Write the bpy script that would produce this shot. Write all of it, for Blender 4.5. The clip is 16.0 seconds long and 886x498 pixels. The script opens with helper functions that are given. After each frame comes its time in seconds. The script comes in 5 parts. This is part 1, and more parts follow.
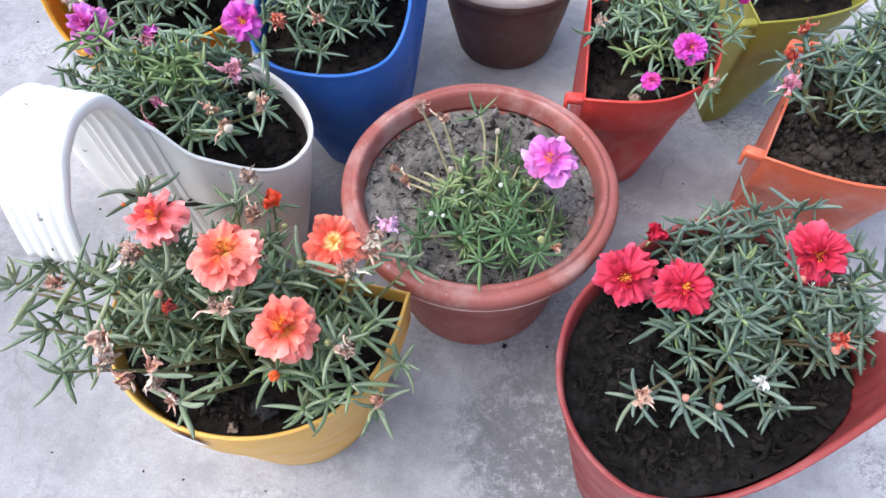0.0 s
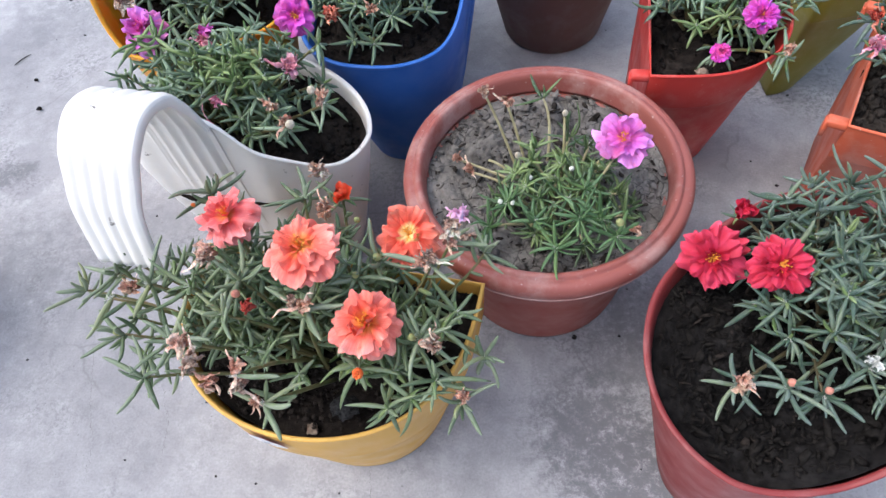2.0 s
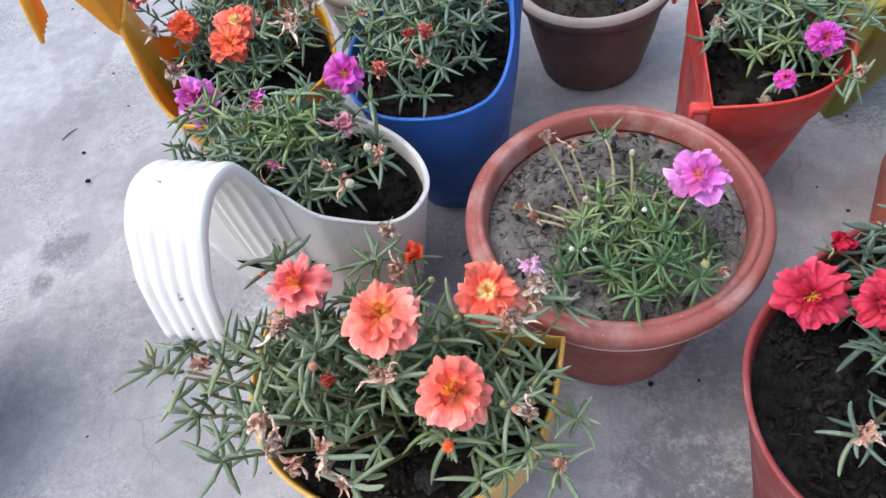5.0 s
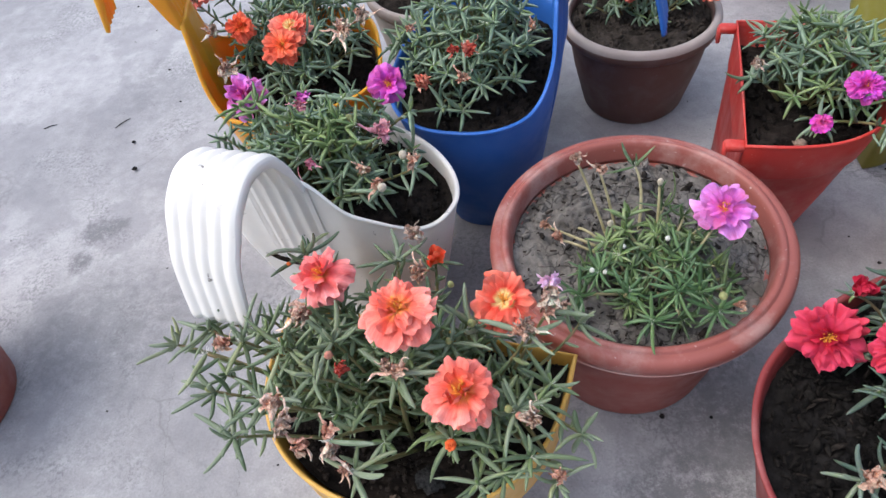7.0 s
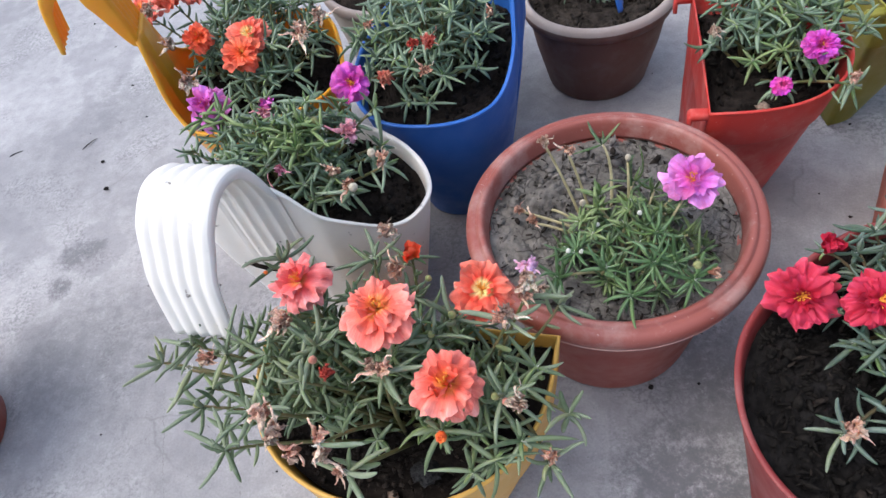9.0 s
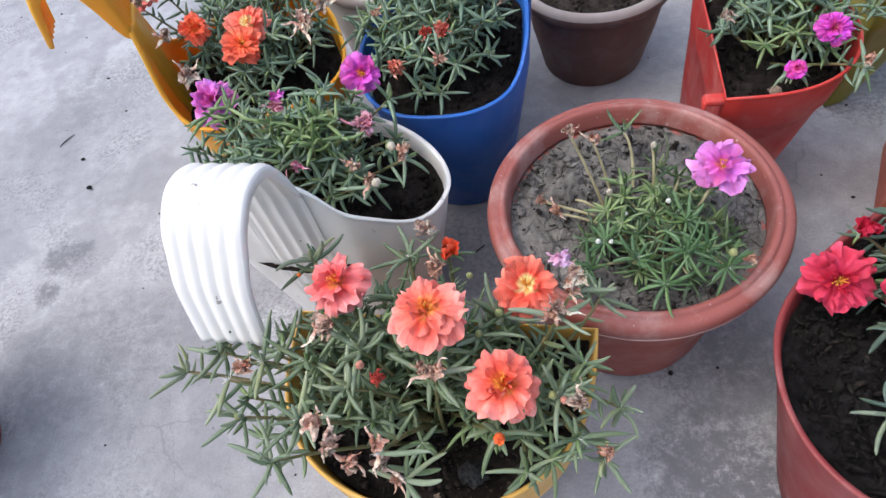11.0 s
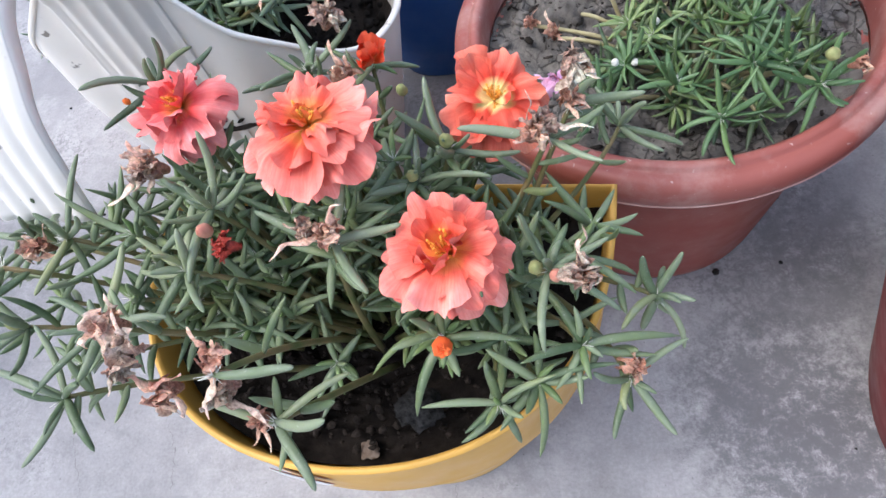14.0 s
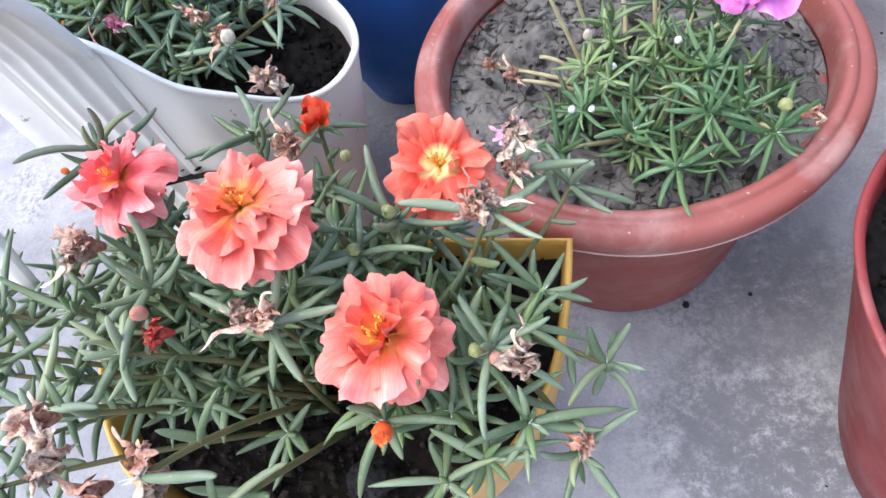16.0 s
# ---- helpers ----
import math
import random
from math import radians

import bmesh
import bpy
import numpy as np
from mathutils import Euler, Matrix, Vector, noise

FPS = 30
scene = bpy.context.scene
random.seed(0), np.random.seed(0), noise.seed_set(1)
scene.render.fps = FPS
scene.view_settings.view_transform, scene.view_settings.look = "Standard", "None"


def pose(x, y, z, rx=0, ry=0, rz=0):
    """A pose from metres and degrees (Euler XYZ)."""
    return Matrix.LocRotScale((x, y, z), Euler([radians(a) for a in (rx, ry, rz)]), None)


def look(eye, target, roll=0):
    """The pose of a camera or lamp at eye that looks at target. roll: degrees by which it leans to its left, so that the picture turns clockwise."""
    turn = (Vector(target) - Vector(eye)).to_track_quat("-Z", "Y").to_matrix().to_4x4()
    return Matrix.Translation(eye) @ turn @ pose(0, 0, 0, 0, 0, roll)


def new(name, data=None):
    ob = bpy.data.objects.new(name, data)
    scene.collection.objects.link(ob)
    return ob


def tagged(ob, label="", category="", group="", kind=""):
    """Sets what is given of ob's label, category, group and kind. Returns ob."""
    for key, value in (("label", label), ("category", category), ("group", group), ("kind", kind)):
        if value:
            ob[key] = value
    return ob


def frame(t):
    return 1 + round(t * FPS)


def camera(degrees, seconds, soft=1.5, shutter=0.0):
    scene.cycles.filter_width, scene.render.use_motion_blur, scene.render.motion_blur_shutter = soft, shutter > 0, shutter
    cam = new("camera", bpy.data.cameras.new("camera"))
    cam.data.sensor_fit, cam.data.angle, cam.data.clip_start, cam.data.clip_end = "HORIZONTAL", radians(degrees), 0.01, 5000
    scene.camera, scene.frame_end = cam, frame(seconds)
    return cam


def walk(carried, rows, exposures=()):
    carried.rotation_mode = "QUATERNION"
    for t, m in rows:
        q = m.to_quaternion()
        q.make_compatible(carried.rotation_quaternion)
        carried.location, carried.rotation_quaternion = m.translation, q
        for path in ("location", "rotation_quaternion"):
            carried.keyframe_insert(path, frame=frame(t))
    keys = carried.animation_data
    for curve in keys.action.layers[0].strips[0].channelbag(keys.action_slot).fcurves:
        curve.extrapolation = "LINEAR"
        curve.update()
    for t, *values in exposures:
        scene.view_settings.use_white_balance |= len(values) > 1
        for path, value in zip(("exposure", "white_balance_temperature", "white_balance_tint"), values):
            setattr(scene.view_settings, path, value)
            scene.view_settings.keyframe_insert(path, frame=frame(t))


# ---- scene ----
import itertools

cam = camera(68.59, 16.0)
PATH = [
    (0, (0.0030, -0.3608, 0.6188), (-0.0502, 0.1750, -0.2239), -2.57),
    (0.5, (-0.0086, -0.3662, 0.6279), (-0.0561, 0.1958, -0.1978), -1.80),
    (1, (-0.0160, -0.3735, 0.6211), (-0.0810, 0.1799, -0.2093), -4.02),
    (1.5, (-0.0187, -0.3665, 0.6186), (-0.0938, 0.1839, -0.2130), -6.13),
    (2, (-0.0280, -0.3583, 0.6017), (-0.1316, 0.1728, -0.2393), -9.61),
    (2.5, (-0.0377, -0.3591, 0.6035), (-0.1499, 0.1610, -0.2432), -10.32),
    (3, (-0.0491, -0.3477, 0.5962), (-0.1811, 0.1959, -0.2327), -12.82),
    (3.2, (-0.0552, -0.3403, 0.5966), (-0.1960, 0.2250, -0.2161), -13.00),
    (5.3, (-0.0626, -0.3386, 0.5940), (-0.2025, 0.2426, -0.2076), -15.73),
    (5.5, (-0.0635, -0.3362, 0.5918), (-0.1772, 0.2327, -0.2227), -13.75),
    (6, (-0.0671, -0.3456, 0.5835), (-0.1920, 0.2085, -0.2395), -12.19),
    (6.5, (-0.0706, -0.3392, 0.6022), (-0.2841, 0.2668, -0.1642), -12.55),
    (7, (-0.0552, -0.3554, 0.5965), (-0.2424, 0.2514, -0.1761), -12.65),
    (7.5, (-0.0481, -0.3601, 0.5853), (-0.1972, 0.2478, -0.1946), -12.61),
    (8, (-0.0459, -0.3634, 0.5976), (-0.2176, 0.2335, -0.1862), -14.72),
    (8.5, (-0.0525, -0.3656, 0.6036), (-0.2109, 0.2594, -0.1609), -15.36),
    (8.7, (-0.0453, -0.3603, 0.5986), (-0.2126, 0.2502, -0.1755), -16.23),
    (10.8, (-0.0935, -0.3435, 0.6052), (-0.2147, 0.2306, -0.2046), -15.52),
    (11, (-0.0962, -0.3423, 0.6018), (-0.2120, 0.2366, -0.2053), -15.00),
    (11.5, (-0.1042, -0.3311, 0.6069), (-0.2278, 0.2635, -0.1876), -13.81),
    (12, (-0.0950, -0.3538, 0.5456), (-0.2301, 0.1734, -0.2933), -15.52),
    (12.5, (-0.0995, -0.3243, 0.4755), (-0.2540, 0.2031, -0.3599), -19.39),
    (13, (-0.0901, -0.3034, 0.4370), (-0.2349, 0.2332, -0.3943), -19.99),
    (13.5, (-0.0851, -0.2965, 0.4365), (-0.2375, 0.2247, -0.4032), -20.66),
    (14, (-0.0830, -0.2973, 0.4343), (-0.2342, 0.2114, -0.4133), -21.17),
    (14.5, (-0.0809, -0.2960, 0.4362), (-0.2343, 0.2123, -0.4112), -21.88),
    (15, (-0.0773, -0.2938, 0.4359), (-0.2321, 0.2071, -0.4156), -22.35),
    (15.5, (-0.0749, -0.2683, 0.4362), (-0.2198, 0.2427, -0.4111), -21.43),
    (16, (-0.0642, -0.2747, 0.4392), (-0.2020, 0.2378, -0.4083), -21.05),
]
EXPOSE = [(0, 1.13, 6050, 10), (2, 0.87, 6100, 10), (3, 0.85, 6150, 10), (5.5, 0.76, 6150, 10), (6.5, 0.69, 6250, 10), (8.5, 0.69, 6200, 10), (11, 0.72, 6150, 10), (12, 0.54, 6120, 10), (13, 0.63, 6100, 10), (14, 0.94, 6040, 10), (15, 1.12, 5960, 10), (16, 1.31, 5860, 10)]
walk(cam, [(t, look(eye, target, roll)) for t, eye, target, roll in PATH], EXPOSE)

# ---- world, sun, exposure ----
world = bpy.data.worlds.new("world")
scene.world = world
world.use_nodes = True
wn = world.node_tree
sky = wn.nodes.new("ShaderNodeTexSky")
sky.sky_type, sky.sun_disc = "NISHITA", False
sky.sun_elevation, sky.sun_rotation = radians(62), radians(-102)
sky.air_density, sky.dust_density, sky.ozone_density = 1.0, 4.0, 1.0
pale = wn.nodes.new("ShaderNodeHueSaturation")
pale.inputs["Saturation"].default_value = 0.8
wn.links.new(sky.outputs[0], pale.inputs["Color"])
wn.links.new(pale.outputs[0], wn.nodes["Background"].inputs[0])
wn.nodes["Background"].inputs[1].default_value = 0.188
sun = new("sun", bpy.data.lights.new("sun", "SUN"))
sun.data.energy, sun.data.angle, sun.data.color = 0.45, radians(90), (0.92, 0.96, 1.0)
sun.matrix_world = look((-1.2, -0.25, 2.3), (0, 0, 0))


# ---- materials ----
def material(name, rough=0.5, spec=0.5):
    m = bpy.data.materials.new(name)
    m.use_nodes = True
    p = m.node_tree.nodes["Principled BSDF"]
    p.inputs["Roughness"].default_value = rough
    p.inputs["Specular IOR Level"].default_value = spec
    return m, m.node_tree, p


def node(nt, kind, **values):
    n = nt.nodes.new(kind)
    for key, value in values.items():
        n.inputs[key].default_value = value
    return n


def noise_tex(nt, scale, detail=4.0, rough=0.55, where="Object"):
    co = nt.nodes.new("ShaderNodeTexCoord")
    n = node(nt, "ShaderNodeTexNoise", Scale=scale, Detail=detail, Roughness=rough)
    nt.links.new(co.outputs[where], n.inputs["Vector"])
    return n.outputs["Fac"]


def ramp(nt, fac, stops):
    r = nt.nodes.new("ShaderNodeValToRGB")
    while len(r.color_ramp.elements) < len(stops):
        r.color_ramp.elements.new(0.5)
    for e, (at, colour) in zip(r.color_ramp.elements, stops):
        e.position, e.color = at, (*colour, 1)
    nt.links.new(fac, r.inputs[0])
    return r.outputs[0]


def grey(v):
    return (v, v, v)


def mix(nt, fac, a, b, blend="MIX"):
    n = nt.nodes.new("ShaderNodeMix")
    n.data_type, n.blend_type = "RGBA", blend
    for sock, v in ((n.inputs[0], fac), (n.inputs[6], a), (n.inputs[7], b)):
        if isinstance(v, (int, float)):
            sock.default_value = v
        elif isinstance(v, tuple):
            sock.default_value = (*v, 1)
        else:
            nt.links.new(v, sock)
    return n.outputs[2]


def bump(nt, p, height, strength=0.3, distance=0.001):
    b = node(nt, "ShaderNodeBump", Strength=strength, Distance=distance)
    nt.links.new(height, b.inputs["Height"])
    nt.links.new(b.outputs[0], p.inputs["Normal"])


def plastic(name, colour, dust=(0.45, 0.42, 0.38), worn=0.35, rough=0.42, dirt=None):
    """Pot plastic: even colour, faint fading, dusty scuffs and specks."""
    m, nt, p = material(name, rough, 0.35)
    fade = ramp(nt, noise_tex(nt, 9, 3), [(0.3, tuple(c * 0.86 for c in colour)), (0.7, tuple(min(1, c * 1.1) for c in colour))])
    film = ramp(nt, noise_tex(nt, 26, 6, 0.65), [(0.48, grey(0)), (0.68, grey(worn * 0.55))])
    speck = ramp(nt, noise_tex(nt, 260, 2), [(0.70, grey(0)), (0.76, grey(worn))])
    c = mix(nt, film, fade, dust)
    c = mix(nt, speck, c, dust)
    if dirt:
        spot = ramp(nt, noise_tex(nt, 95, 3, 0.6), [(0.70, grey(0)), (0.735, grey(0.8))])
        c = mix(nt, spot, c, dirt)
    nt.links.new(c, p.inputs["Base Color"])
    nt.links.new(ramp(nt, noise_tex(nt, 40, 4), [(0.3, grey(rough - 0.08)), (0.7, grey(rough + 0.16))]), p.inputs["Roughness"])
    bump(nt, p, noise_tex(nt, 140, 4), 0.12, 0.0006)
    return m


def concrete():
    """Grey cement floor: pale trowelled skin, darker worn patches with ragged edges, dark blotches at set spots,
    granular scabs, pits and a few hairline cracks.
    """
    m, nt, p = material("floor_cement", 0.75, 0.3)
    smear = ramp(nt, noise_tex(nt, 3.2, 8, 0.62), [(0.38, (0.262, 0.259, 0.268)), (0.5, (0.330, 0.327, 0.334)), (0.62, (0.400, 0.396, 0.400))])
    fine = ramp(nt, noise_tex(nt, 38, 8, 0.7), [(0.3, grey(0.80)), (0.7, grey(1.14))])
    c = mix(nt, 1.0, smear, fine, "MULTIPLY")
    c = mix(nt, 1.0, c, ramp(nt, noise_tex(nt, 420, 4, 0.7), [(0.32, grey(0.86)), (0.68, grey(1.10))]), "MULTIPLY")
    patch = ramp(nt, noise_tex(nt, 5.5, 9, 0.58), [(0.52, grey(0)), (0.545, grey(0.38)), (0.60, grey(0.55)), (0.68, grey(0.25))])
    c = mix(nt, patch, c, (0.215, 0.213, 0.225))
    pale = ramp(nt, noise_tex(nt, 8.5, 7, 0.6), [(0.60, grey(0)), (0.64, grey(0.22)), (0.72, grey(0.3))])
    c = mix(nt, pale, c, (0.44, 0.436, 0.436))
    scab = mix(nt, 1.0, ramp(nt, noise_tex(nt, 190, 5, 0.8), [(0.48, grey(0)), (0.56, grey(1))]), ramp(nt, noise_tex(nt, 6.5, 6, 0.6), [(0.50, grey(0)), (0.60, grey(0.7))]), "MULTIPLY")
    c = mix(nt, scab, c, (0.165, 0.163, 0.172))
    # granular dark blotches: centre, radius and strength; two lie beside the round pot
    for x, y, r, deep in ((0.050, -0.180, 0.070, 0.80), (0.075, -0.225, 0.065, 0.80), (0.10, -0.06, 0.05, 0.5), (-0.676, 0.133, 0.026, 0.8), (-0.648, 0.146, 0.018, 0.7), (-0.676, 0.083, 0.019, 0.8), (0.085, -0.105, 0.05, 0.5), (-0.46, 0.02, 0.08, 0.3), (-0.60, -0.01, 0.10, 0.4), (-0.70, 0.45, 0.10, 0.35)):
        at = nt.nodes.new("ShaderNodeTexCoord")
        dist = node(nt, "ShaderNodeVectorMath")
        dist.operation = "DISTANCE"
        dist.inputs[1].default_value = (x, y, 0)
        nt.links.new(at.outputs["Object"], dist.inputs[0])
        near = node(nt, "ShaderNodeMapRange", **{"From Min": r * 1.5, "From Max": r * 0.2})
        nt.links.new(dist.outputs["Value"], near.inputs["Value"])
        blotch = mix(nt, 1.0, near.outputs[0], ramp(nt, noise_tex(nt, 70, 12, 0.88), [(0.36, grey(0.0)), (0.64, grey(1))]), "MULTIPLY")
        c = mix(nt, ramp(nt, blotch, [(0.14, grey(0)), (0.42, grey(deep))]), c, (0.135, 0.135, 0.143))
    co = nt.nodes.new("ShaderNodeTexCoord")
    warp = node(nt, "ShaderNodeTexNoise", Scale=7.0, Detail=5.0)
    nt.links.new(co.outputs["Object"], warp.inputs["Vector"])
    bent = mix(nt, 0.12, co.outputs["Object"], warp.outputs["Color"])
    v = nt.nodes.new("ShaderNodeTexVoronoi")
    v.feature = "DISTANCE_TO_EDGE"
    v.inputs["Scale"].default_value = 2.3
    nt.links.new(bent, v.inputs["Vector"])
    line = ramp(nt, v.outputs["Distance"], [(0.0, grey(1)), (0.0035, grey(0))])
    broken = mix(nt, 1.0, line, ramp(nt, noise_tex(nt, 5.0, 3), [(0.5, grey(0)), (0.58, grey(0.45))]), "MULTIPLY")
    c = mix(nt, broken, c, (0.15, 0.148, 0.15))
    pit = ramp(nt, noise_tex(nt, 320, 2), [(0.70, grey(0)), (0.75, grey(0.7))])
    c = mix(nt, pit, c, (0.12, 0.12, 0.12))
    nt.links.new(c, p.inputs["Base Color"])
    bump(nt, p, noise_tex(nt, 120, 8, 0.7), 0.3, 0.0012)
    return m


def earth(name, dark, light, scale=60, cracks=0.0):
    m, nt, p = material(name, 0.95, 0.08)
    c = ramp(nt, noise_tex(nt, scale, 8, 0.68), [(0.34, dark), (0.66, light)])
    c = mix(nt, 1.0, c, ramp(nt, noise_tex(nt, 17, 4), [(0.32, grey(0.62)), (0.66, grey(1.25))]), "MULTIPLY")
    height = noise_tex(nt, 330, 8, 0.75)
    if cracks:
        co = nt.nodes.new("ShaderNodeTexCoord")
        warp = node(nt, "ShaderNodeTexNoise", Scale=60.0, Detail=4.0)
        nt.links.new(co.outputs["Object"], warp.inputs["Vector"])
        v = node(nt, "ShaderNodeTexVoronoi", Scale=cracks)
        v.feature = "DISTANCE_TO_EDGE"
        nt.links.new(mix(nt, 0.012, co.outputs["Object"], warp.outputs["Color"]), v.inputs["Vector"])
        gap = ramp(nt, v.outputs["Distance"], [(0.0, grey(0)), (0.07, grey(1))])
        open_ = mix(nt, ramp(nt, noise_tex(nt, 26, 3), [(0.42, grey(1)), (0.56, grey(0))]), gap, grey(1.0))
        c = mix(nt, 1.0, c, mix(nt, open_, grey(0.30), grey(1.0)), "MULTIPLY")
        height = mix(nt, 1.0, open_, height, "MULTIPLY")
    nt.links.new(c, p.inputs["Base Color"])
    bump(nt, p, height, 0.7, 0.002)
    return m


def leafy(name, base, tip, rough=0.42):
    """Succulent leaf: colour differs from leaf to leaf, with a faint bloom."""
    m, nt, p = material(name, rough, 0.4)
    g = nt.nodes.new("ShaderNodeNewGeometry")
    c = ramp(nt, g.outputs["Random Per Island"], [(0.0, base), (0.6, tuple((a + b) / 2 for a, b in zip(base, tip))), (1.0, tip)])
    c = mix(nt, ramp(nt, noise_tex(nt, 160, 4), [(0.45, grey(0)), (0.75, grey(0.40))]), c, (0.25, 0.28, 0.20))
    c = mix(nt, ramp(nt, noise_tex(nt, 45, 3), [(0.52, grey(0)), (0.70, grey(0.35))]), c, (0.20, 0.22, 0.06))
    c = mix(nt, ramp(nt, noise_tex(nt, 900, 2), [(0.66, grey(0)), (0.74, grey(0.4))]), c, (0.40, 0.42, 0.36))
    nt.links.new(c, p.inputs["Base Color"])
    p.inputs["Subsurface Weight"].default_value = 0.22
    p.inputs["Subsurface Radius"].default_value = (0.003, 0.004, 0.0015)
    bump(nt, p, noise_tex(nt, 500, 3), 0.15, 0.0004)
    return m


def petal_mat(name, heart, inner, outer, radius=0.024, stops=(0.10, 0.38, 0.85), dry=0.0):
    """Petal colour that runs from the heart of the flower to its edge."""
    m, nt, p = material(name, 0.6, 0.25)
    co = nt.nodes.new("ShaderNodeTexCoord")
    ln = nt.nodes.new("ShaderNodeVectorMath")
    ln.operation = "LENGTH"
    nt.links.new(co.outputs["Object"], ln.inputs[0])
    mr = node(nt, "ShaderNodeMapRange", **{"From Max": radius})
    nt.links.new(ln.outputs["Value"], mr.inputs["Value"])
    rim = tuple(min(0.93, v * 1.22 + 0.03) for v in outer)
    c = ramp(nt, mr.outputs[0], [(stops[0], heart), (stops[1], inner), (stops[2], outer), (1.0, outer if dry else rim)])
    g = nt.nodes.new("ShaderNodeNewGeometry")
    c = mix(nt, 1.0, c, ramp(nt, g.outputs["Random Per Island"], [(0, (0.86, 0.72, 0.70)), (1, (1.04, 1.16, 1.14))]), "MULTIPLY")
    c = mix(nt, 1.0, c, ramp(nt, noise_tex(nt, 85, 4), [(0.32, (0.90, 0.72, 0.70)), (0.68, (1.03, 1.16, 1.16))]), "MULTIPLY")
    c = mix(nt, 1.0, c, ramp(nt, noise_tex(nt, 240, 4), [(0.3, grey(0.9)), (0.7, grey(1.08))]), "MULTIPLY")
    if not dry:
        uv = nt.nodes.new("ShaderNodeUVMap")
        uv.uv_map = "petal"
        along = nt.nodes.new("ShaderNodeMapping")
        along.inputs["Scale"].default_value = (9.0, 1.3, 1.0)
        nt.links.new(uv.outputs[0], along.inputs["Vector"])
        vein = node(nt, "ShaderNodeTexNoise", Scale=1.6, Detail=5.0, Roughness=0.6)
        nt.links.new(along.outputs[0], vein.inputs["Vector"])
        c = mix(nt, 1.0, c, ramp(nt, vein.outputs["Fac"], [(0.32, (0.94, 0.78, 0.74)), (0.66, (1.04, 1.12, 1.12))]), "MULTIPLY")
    if dry:
        c = mix(nt, dry, c, mix(nt, 1.0, c, ramp(nt, noise_tex(nt, 620, 6, 0.7), [(0.40, (0.42, 0.34, 0.30)), (0.60, (1.35, 1.35, 1.3))]), "MULTIPLY"))
    nt.links.new(c, p.inputs["Base Color"])
    p.inputs["Subsurface Weight"].default_value = 0.4
    p.inputs["Subsurface Radius"].default_value = (0.006, 0.003, 0.002)
    bump(nt, p, noise_tex(nt, 300 + 400 * dry, 4), 0.25 + 0.6 * dry, 0.0006 + 0.0008 * dry)
    return m


def tinted(name, dark, light, scale=200, rough=0.7):
    m, nt, p = material(name, rough, 0.25)
    g = nt.nodes.new("ShaderNodeNewGeometry")
    a = ramp(nt, noise_tex(nt, scale, 5), [(0.32, dark), (0.68, light)])
    c = mix(nt, 1.0, a, ramp(nt, g.outputs["Random Per Island"], [(0, grey(0.8)), (1, grey(1.15))]), "MULTIPLY")
    nt.links.new(c, p.inputs["Base Color"])
    bump(nt, p, noise_tex(nt, scale * 2, 4), 0.3, 0.0006)
    return m


FLOOR = concrete()
BROWN = plastic("terracotta_plastic", (0.258, 0.068, 0.051), (0.44, 0.26, 0.22), 0.4, 0.42)
YELLOW = plastic("yellow_plastic", (0.66, 0.37, 0.075), (0.6, 0.5, 0.3), 0.15)
BROWN_RIM = plastic("bleached_rim", (0.295, 0.090, 0.071), (0.52, 0.36, 0.32), 0.9, 0.38, (0.50, 0.36, 0.33))
AMBER = plastic("amber_plastic", (0.66, 0.295, 0.02), (0.6, 0.45, 0.2), 0.15)
WHITE = plastic("white_plastic", (0.755, 0.725, 0.672), (0.45, 0.41, 0.35), 0.20, dirt=(0.10, 0.08, 0.06))
shine = WHITE.node_tree.nodes["Principled BSDF"]
shine.inputs["Subsurface Weight"].default_value = 0.4
shine.inputs["Subsurface Radius"].default_value = (1.0, 0.95, 0.88)
shine.inputs["Subsurface Scale"].default_value = 0.005
thin = AMBER.node_tree.nodes["Principled BSDF"]
thin.inputs["Subsurface Weight"].default_value = 0.6
thin.inputs["Subsurface Radius"].default_value = (1.0, 0.55, 0.1)
thin.inputs["Subsurface Scale"].default_value = 0.012
BLUE = plastic("blue_plastic", (0.026, 0.120, 0.42), (0.25, 0.32, 0.5), 0.12)
RED = plastic("red_plastic", (0.50, 0.040, 0.030), (0.62, 0.36, 0.30), 0.55)
ORANGE = plastic("orange_plastic", (0.56, 0.115, 0.052), (0.66, 0.48, 0.40), 0.6)
LIME = plastic("olive_plastic", (0.235, 0.220, 0.028), (0.5, 0.48, 0.3), 0.25)
CRIMSON = plastic("crimson_plastic", (0.225, 0.036, 0.034), (0.46, 0.24, 0.22), 0.4)
DARK = plastic("dark_clay", (0.140, 0.076, 0.062), (0.24, 0.21, 0.19), 0.5, 0.6)
CHALK = plastic("chalky_rim", (0.34, 0.29, 0.265), (0.42, 0.40, 0.38), 0.6, 0.8)
CEMENT = plastic("cement_pot", (0.36, 0.34, 0.31), (0.5, 0.48, 0.45), 0.4, 0.8)
BROWN_EDGE = plastic("worn_edge", (0.50, 0.30, 0.26), (0.6, 0.5, 0.46), 0.8, 0.6)
MULCH = earth("black_mulch", (0.005, 0.0045, 0.0042), (0.022, 0.020, 0.019), 120)
LUMPY = earth("brown_lumpy_soil", (0.012, 0.010, 0.008), (0.058, 0.048, 0.040), 60)
CHIP_BROWN = earth("brown_crumb", (0.010, 0.008, 0.0065), (0.050, 0.040, 0.033), 260)
SOIL = earth("dark_soil", (0.007, 0.0056, 0.0047), (0.030, 0.024, 0.020), 90)
CHIP = earth("soil_chip", (0.005, 0.0044, 0.0040), (0.024, 0.021, 0.018), 200)
